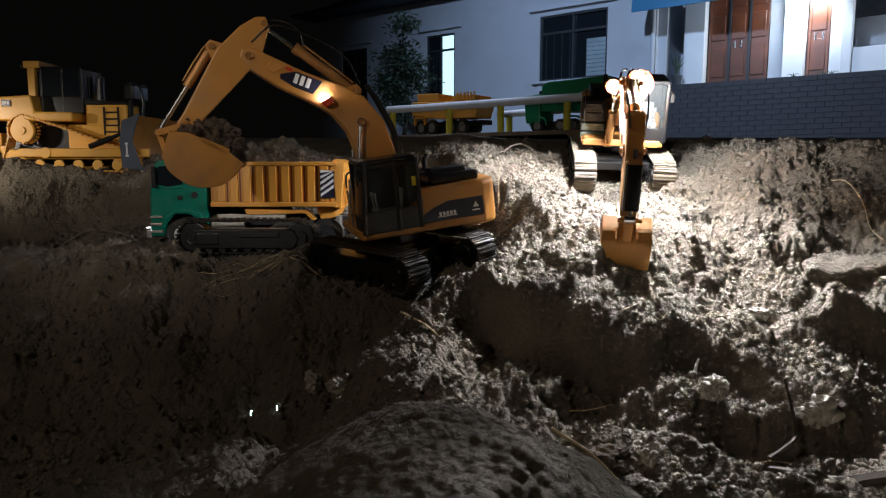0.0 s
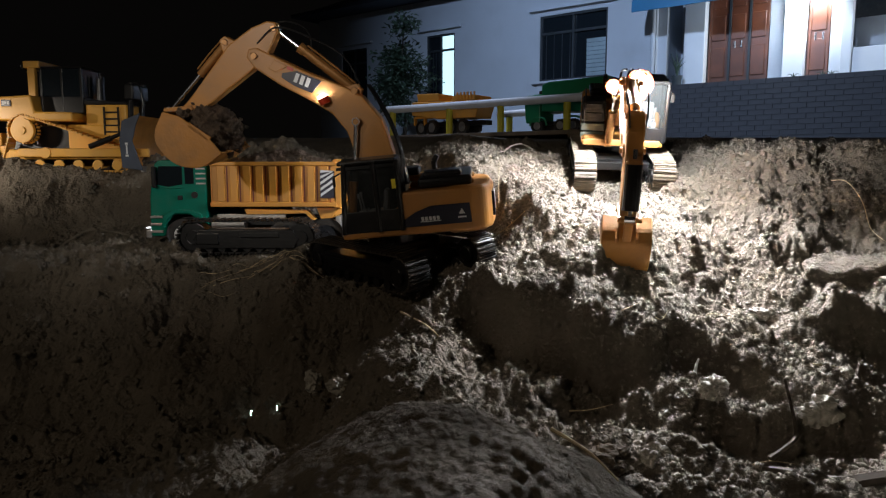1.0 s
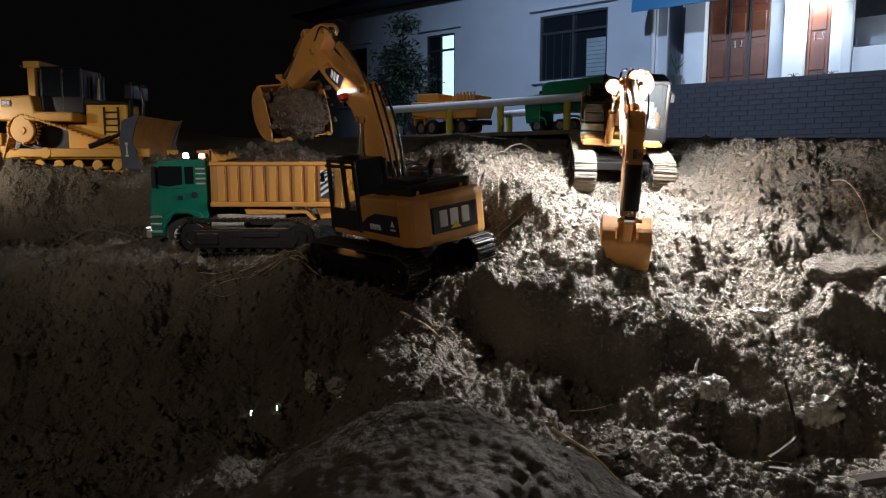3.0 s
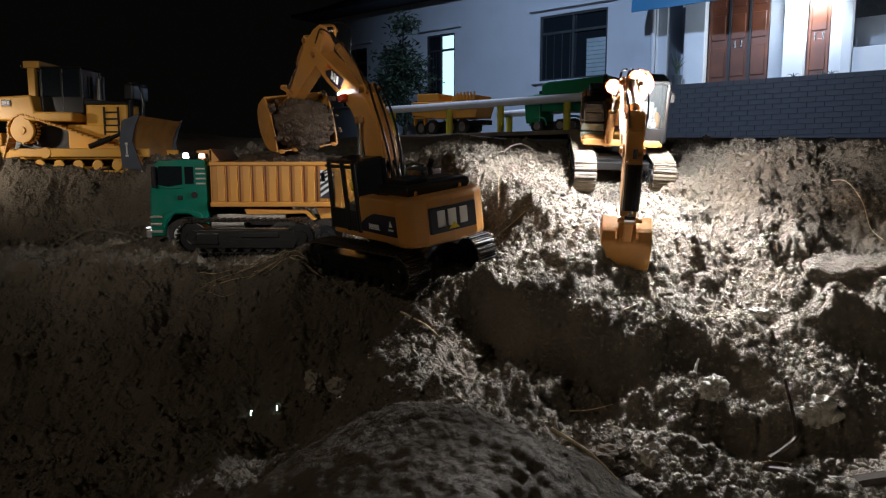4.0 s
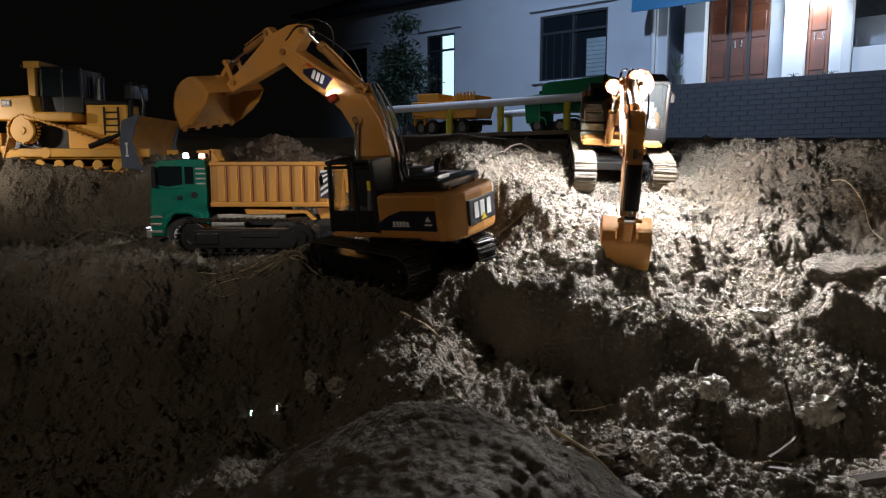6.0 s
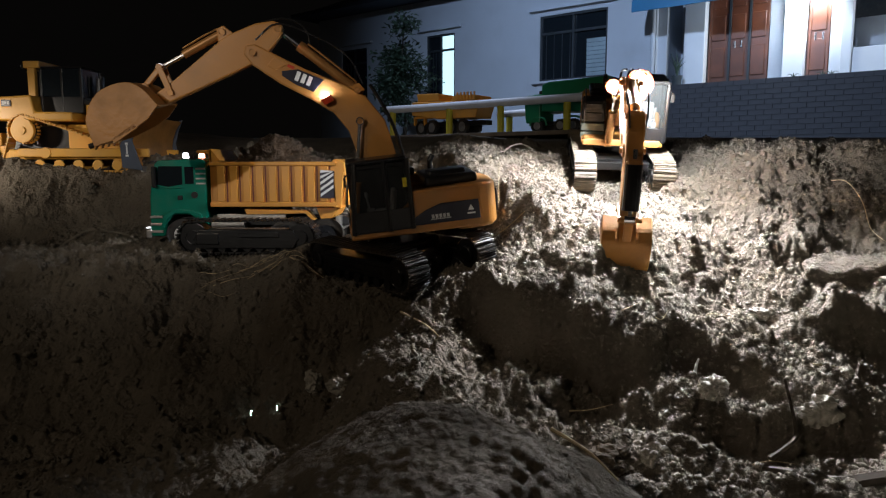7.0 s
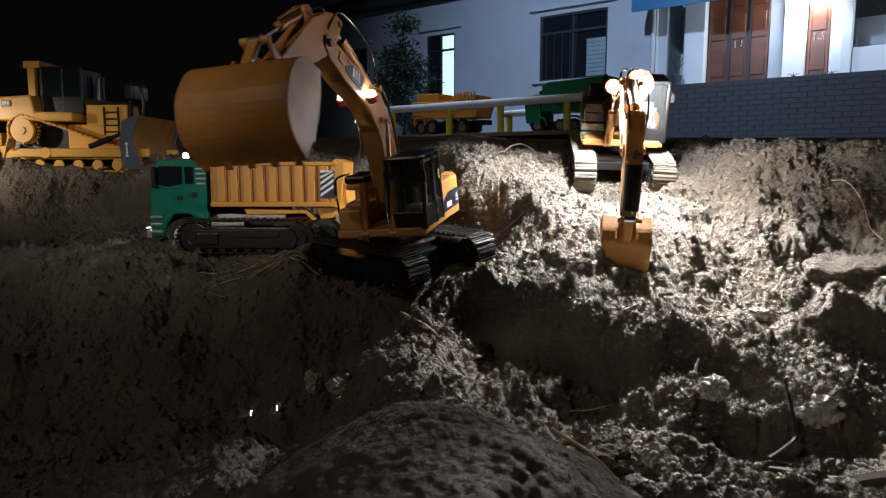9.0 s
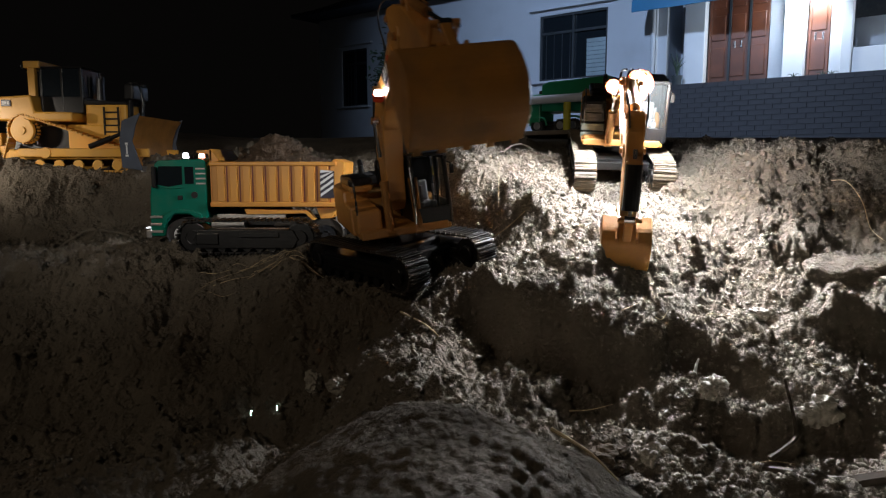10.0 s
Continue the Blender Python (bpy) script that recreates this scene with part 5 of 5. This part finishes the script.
# ---- loose clods strewn over the ground ----
def strewn_clods(count, seed):
    rs = np.random.RandomState(seed)
    n = count * 6
    y = 0.36 + (rs.rand(n) ** 1.15) * 1.75
    x = (rs.rand(n) * 2 - 1) * (0.25 + 0.62 * y)
    keep = rs.rand(n) < np.clip(clods(x, y), 0, 1) ** 1.8
    _, _, mound = base_height(x, y)
    keep &= rs.rand(n) > 0.998 * (mound > 0.004)
    x, y = x[keep][:count], y[keep][:count]
    n = len(x)
    r = np.clip(0.0015 * (1 - rs.rand(n)) ** -0.45, 0.0015, 0.0075)
    z = ground_height(x, y) + r * 0.15
    shapes, faces = [], None
    for i in range(8):
        bm = lump(1, 1, 0.85, 0.7, 5.0, 1, 200 + i, 0.4)
        bm.verts.ensure_lookup_table()
        bm.verts.index_update()
        shapes.append(np.array([v.co[:] for v in bm.verts]))
        faces = np.array([[v.index for v in f.verts] for f in bm.faces])
        bm.free()
    shapes = np.array(shapes)
    pick, ang = rs.randint(0, 8, n), rs.rand(n) * 6.283
    s = shapes[pick] * (r[:, None, None] * (0.7 + 0.7 * rs.rand(n, 1, 3)))
    c, d = np.cos(ang)[:, None], np.sin(ang)[:, None]
    co = np.stack([s[..., 0] * c - s[..., 1] * d + x[:, None], s[..., 0] * d + s[..., 1] * c + y[:, None], s[..., 2] + z[:, None]], -1)
    nv = shapes.shape[1]
    tri = (faces[None] + (np.arange(n) * nv)[:, None, None]).reshape(-1, 3)
    me = bpy.data.meshes.new("strewn_clods")
    me.vertices.add(n * nv)
    me.vertices.foreach_set("co", co.reshape(-1).astype(np.float32))
    me.loops.add(tri.size)
    me.loops.foreach_set("vertex_index", tri.ravel().astype(np.int32))
    me.polygons.add(len(tri))
    me.polygons.foreach_set("loop_start", (np.arange(len(tri)) * 3).astype(np.int32))
    me.update(calc_edges=True)
    me.materials.append(M_CLOD)
    return tagged(new("strewn_clods", me), "crumbled clods of dug soil strewn over the slope", "soil clods", kind="stuff")


strewn_clods(50000, 4)


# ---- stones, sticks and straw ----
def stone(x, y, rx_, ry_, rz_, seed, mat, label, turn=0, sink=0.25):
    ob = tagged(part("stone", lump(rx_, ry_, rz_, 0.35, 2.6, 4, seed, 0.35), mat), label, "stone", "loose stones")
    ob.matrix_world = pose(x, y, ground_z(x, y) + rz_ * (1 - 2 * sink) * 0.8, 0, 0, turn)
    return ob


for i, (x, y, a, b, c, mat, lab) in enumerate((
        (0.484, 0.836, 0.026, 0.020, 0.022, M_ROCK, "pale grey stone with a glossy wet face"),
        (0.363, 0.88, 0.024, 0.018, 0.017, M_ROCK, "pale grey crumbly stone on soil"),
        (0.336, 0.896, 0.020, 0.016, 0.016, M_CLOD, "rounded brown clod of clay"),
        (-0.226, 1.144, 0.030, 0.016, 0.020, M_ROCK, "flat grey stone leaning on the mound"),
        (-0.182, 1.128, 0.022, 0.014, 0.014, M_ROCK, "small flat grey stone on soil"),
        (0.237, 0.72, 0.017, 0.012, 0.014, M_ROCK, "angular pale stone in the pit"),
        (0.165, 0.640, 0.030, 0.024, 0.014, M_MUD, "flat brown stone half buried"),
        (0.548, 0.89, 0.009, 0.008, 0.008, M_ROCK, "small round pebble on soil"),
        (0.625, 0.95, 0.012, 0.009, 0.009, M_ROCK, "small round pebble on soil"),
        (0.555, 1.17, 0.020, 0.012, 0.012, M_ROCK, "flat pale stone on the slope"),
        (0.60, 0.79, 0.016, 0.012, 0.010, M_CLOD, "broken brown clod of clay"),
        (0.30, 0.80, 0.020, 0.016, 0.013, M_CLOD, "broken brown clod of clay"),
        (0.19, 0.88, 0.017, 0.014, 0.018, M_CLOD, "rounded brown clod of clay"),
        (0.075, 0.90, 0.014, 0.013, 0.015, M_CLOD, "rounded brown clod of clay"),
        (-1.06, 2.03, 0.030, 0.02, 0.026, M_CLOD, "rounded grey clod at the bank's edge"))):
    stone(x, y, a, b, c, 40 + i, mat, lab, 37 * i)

# the block of hard clay with a straight upper edge
bx, by = 0.775, 1.25
block = tagged(part("clay_block", bevel(box(0.20, 0.09, 0.060), 0.014, 3), M_SOIL), "squared block of hard clay in the slope", "clay block")
bmb = bmesh.new()
bmb.from_mesh(block.data)
bmesh.ops.subdivide_edges(bmb, edges=bmb.edges, cuts=7, use_grid_fill=True)
for v in bmb.verts:
    v.co += Vector((noise.noise(v.co * 40), noise.noise(v.co * 40 + Vector((5, 0, 0))), noise.noise(v.co * 40 + Vector((0, 7, 0))))) * 0.012
bmb.to_mesh(block.data)
bmb.free()
block.matrix_world = pose(bx, by, ground_z(bx, by) - 0.018, 4, -4, -8)


def twig(name, pts, r, mat, label, lift=0.004, taper=0.6):
    line = [(x, y, ground_z(x, y) + lift + h) for x, y, h in pts]
    return tagged(part(name, tube(line, r, 6, 6, taper), mat), label, "twig", "twigs and straws")


twig("dry_twig", [(0.855, 1.50, 0.02), (0.86, 1.45, 0.03), (0.865, 1.40, 0.03), (0.855, 1.35, 0.02), (0.862, 1.31, 0.01)], 0.0013, M_STRAW, "pale dry plant stem on the slope")
twig("dry_twig", [(0.15, 1.72, 0.01), (0.175, 1.76, 0.022), (0.21, 1.80, 0.03), (0.25, 1.80, 0.025)], 0.003, M_BARK, "thin bent root sticking out of the bank")
twig("dry_twig", [(0.125, 1.52, 0.005), (0.127, 1.55, 0.045), (0.128, 1.56, 0.075)], 0.0008, M_STRAW, "thin upright straw in the soil")
twig("dry_twig", [(0.11, 1.47, 0.004), (0.15, 1.46, 0.008), (0.22, 1.465, 0.006)], 0.0018, M_STRAW, "pale straw lying on the soil")
twig("dry_twig", [(-0.075, 1.17, 0.02), (-0.03, 1.15, 0.012), (0.0, 1.13, 0.004)], 0.0022, M_STRAW, "thin pale root across the spur")
twig("buried_branch", [(0.36, 0.80, 0.012), (0.40, 0.775, 0.016), (0.43, 0.70, 0.014), (0.45, 0.62, 0.010), (0.46, 0.56, 0.004)], 0.009, M_BARK, "thick dark branch half buried in the pit", -0.006, 0.3)
twig("dry_twig", [(0.40, 0.79, 0.02), (0.43, 0.80, 0.022), (0.445, 0.82, 0.03), (0.44, 0.845, 0.03)], 0.004, M_BARK, "forked dark root beside the branch")
twig("dry_twig", [(0.10, 0.60, 0.01), (0.13, 0.575, 0.014), (0.15, 0.55, 0.01)], 0.002, M_STRAW, "short pale straw beside the mound")
twig("white_scrap", [(0.383, 1.00, 0.012), (0.385, 1.0, 0.025), (0.388, 1.0, 0.032)], 0.003, M_WHITE, "white scrap of root in the soil")
rs = random.Random(9)
for i in range(26):
    x, y, a = rs.uniform(-0.50, -0.25), rs.uniform(1.35, 1.44), rs.uniform(-0.6, 0.9)
    d = rs.uniform(0.015, 0.045)
    twig("straw", [(x - d * math.cos(a), y - 0.5 * d * math.sin(a), 0.002), (x, y, rs.uniform(0.003, 0.010)), (x + d * math.cos(a), y + 0.5 * d * math.sin(a), 0.003)], rs.uniform(0.0006, 0.0013), M_STRAW, "dry straw on the ledge's edge", 0.002)
for i in range(10):
    x, y, a = rs.uniform(0.2, 0.7), rs.uniform(0.7, 1.2), rs.uniform(-1.5, 1.5)
    d = rs.uniform(0.015, 0.035)
    twig("straw", [(x - d * math.cos(a), y - d * math.sin(a), 0.004), (x, y, 0.010), (x + d * math.cos(a), y + d * math.sin(a), 0.004)], 0.0012, M_STRAW, "short dry straw in the loose soil", 0.003)
tagged(part("wet_ring", tube([(-0.92 + 0.09 * math.cos(k * 0.7), 1.80 + 0.05 * math.sin(k * 0.7), ground_z(-0.92 + 0.09 * math.cos(k * 0.7), 1.80 + 0.05 * math.sin(k * 0.7)) + 0.004) for k in range(8)], 0.005, 5, 7), M_CLOD), "raised crust of pale mud on the ledge", "mud crust")

# glowing specks that stand in for the small glints in the pit
for x, y, r, nm in ((-0.339, 1.154, 0.0024, "glint_speck"), (-0.282, 1.108, 0.0012, "glint_speck")):
    z = ground_z(x, y)
    tagged(part(nm, rod((x, y, z), (x, y, z + 0.008), r, r * 0.8, 12), M_SPECK), "tiny greenish-white light on the pit floor", "small light", "small lights")


# ---- plants by the house ----
def leaf_mesh(length, width, mat):
    bm = bmesh.new()
    v = [bm.verts.new(q) for q in ((0, 0, 0), (length * 0.45, width / 2, length * 0.08), (length, 0, -length * 0.05), (length * 0.45, -width / 2, length * 0.08))]
    bm.faces.new(v)
    me = bpy.data.meshes.new("leaf")
    bm.to_mesh(me)
    bm.free()
    me.materials.append(mat)
    return me


def tree(x, y, z0, height, spread, seed):
    rt = random.Random(seed)
    tr = thing("tree", Matrix.Translation((x, y, z0)), "dark leafy young tree against the house wall", "tree")
    part("trunk", tube([(0, 0, 0), (0.05, 0, height * 0.3), (-0.04, 0.03, height * 0.6), (0.03, 0, height * 0.95)], 0.05, 5, 8, 0.75), M_BARK, tr)
    bm = bmesh.new()
    for i in range(13):
        zz = height * rt.uniform(0.28, 0.98)
        a = rt.uniform(0, 6.283)
        ln = spread * rt.uniform(0.4, 1.0) * (1.1 - 0.5 * zz / height)
        end = Vector((ln * math.cos(a), ln * math.sin(a), zz + ln * 0.35))
        part("limb", tube([(0, 0, zz), end * 0.5 + Vector((0, 0, zz * 0.5 + 0.05)), end], 0.016, 4, 6, 0.7), M_BARK, tr)
        for k in range(230):
            q = Vector((0, 0, zz)).lerp(end, rt.uniform(0.3, 1.08)) + Vector((rt.gauss(0, 0.16), rt.gauss(0, 0.16), rt.gauss(0, 0.14)))
            l, wd = rt.uniform(0.09, 0.20), rt.uniform(0.04, 0.08)
            e = Euler((rt.uniform(-1, 1), rt.uniform(-0.6, 1.0), rt.uniform(0, 6.283)))
            v = [bm.verts.new(q + e.to_matrix() @ Vector(c)) for c in ((0, 0, 0), (l * 0.45, wd / 2, l * 0.1), (l, 0, 0), (l * 0.45, -wd / 2, l * 0.1))]
            bm.faces.new(v)
    tagged(part("crown", bm, M_LEAF, tr, "sparse dark green leaves"), kind="stuff")
    return tr


tree(-0.90, 15.6, 0.4, 3.0, 0.62, 3)

pp = HM @ Vector((wall_s(1191), -0.10, FLOOR_Z))
pot = thing("potted_plant", Matrix.Translation(pp), "spiky potted plant standing on the porch edge", "potted plant")
part("pot", rod((0, 0, 0), (0, 0, 0.20), 0.085, 0.12, 20), M_POT, pot)
for i in range(14):
    a, l = i * 2.4, 0.30 + 0.25 * ((i * 37) % 10) / 10
    part("leaf", tube([(0, 0, 0.18), (0.05 * math.cos(a), 0.05 * math.sin(a), 0.18 + l * 0.6), (0.17 * math.cos(a), 0.17 * math.sin(a), 0.18 + l)], 0.014, 4, 5, 0.9), M_LEAF, pot)
for q in (1390, 1440, 1455):
    bp_ = HM @ Vector((wall_s(q), -0.02, FLOOR_Z))
    sp = thing("low_plant", Matrix.Translation(bp_), "low dark plant at the porch edge", "plant")
    for i in range(9):
        part("leaf", tube([(0, 0, 0), (0.06 * math.cos(i * 2.1), 0.06 * math.sin(i * 2.1), 0.07), (0.14 * math.cos(i * 2.1), 0.14 * math.sin(i * 2.1), 0.06)], 0.012, 3, 5, 0.8), M_LEAF, sp)

# ---- blocks of the porch wall, in courses ----
bw_, bh_ = 0.30, 0.10
mb = bpy.data.meshes.new("block")
bmk = box(bw_ - 0.004, 0.03, bh_ - 0.004, 0, 0, 0, 0.003, seg=1)
bmk.to_mesh(mb)
bmk.free()
mb.materials.append(M_BRICK)
made = 0
for r in range(12):
    for k in range(30):
        x = XC + 0.38 + k * bw_ + (bw_ / 2 if r % 2 else 0)
        if x + bw_ / 2 < XE and made < 300:
            o = new("block", mb)
            o.parent = plinth
            o.matrix_basis = pose(x, -0.252 - 0.002 * ((k * 7 + r * 3) % 4), FLOOR_Z - bh_ * (r + 0.5))
            made += 1

motions()
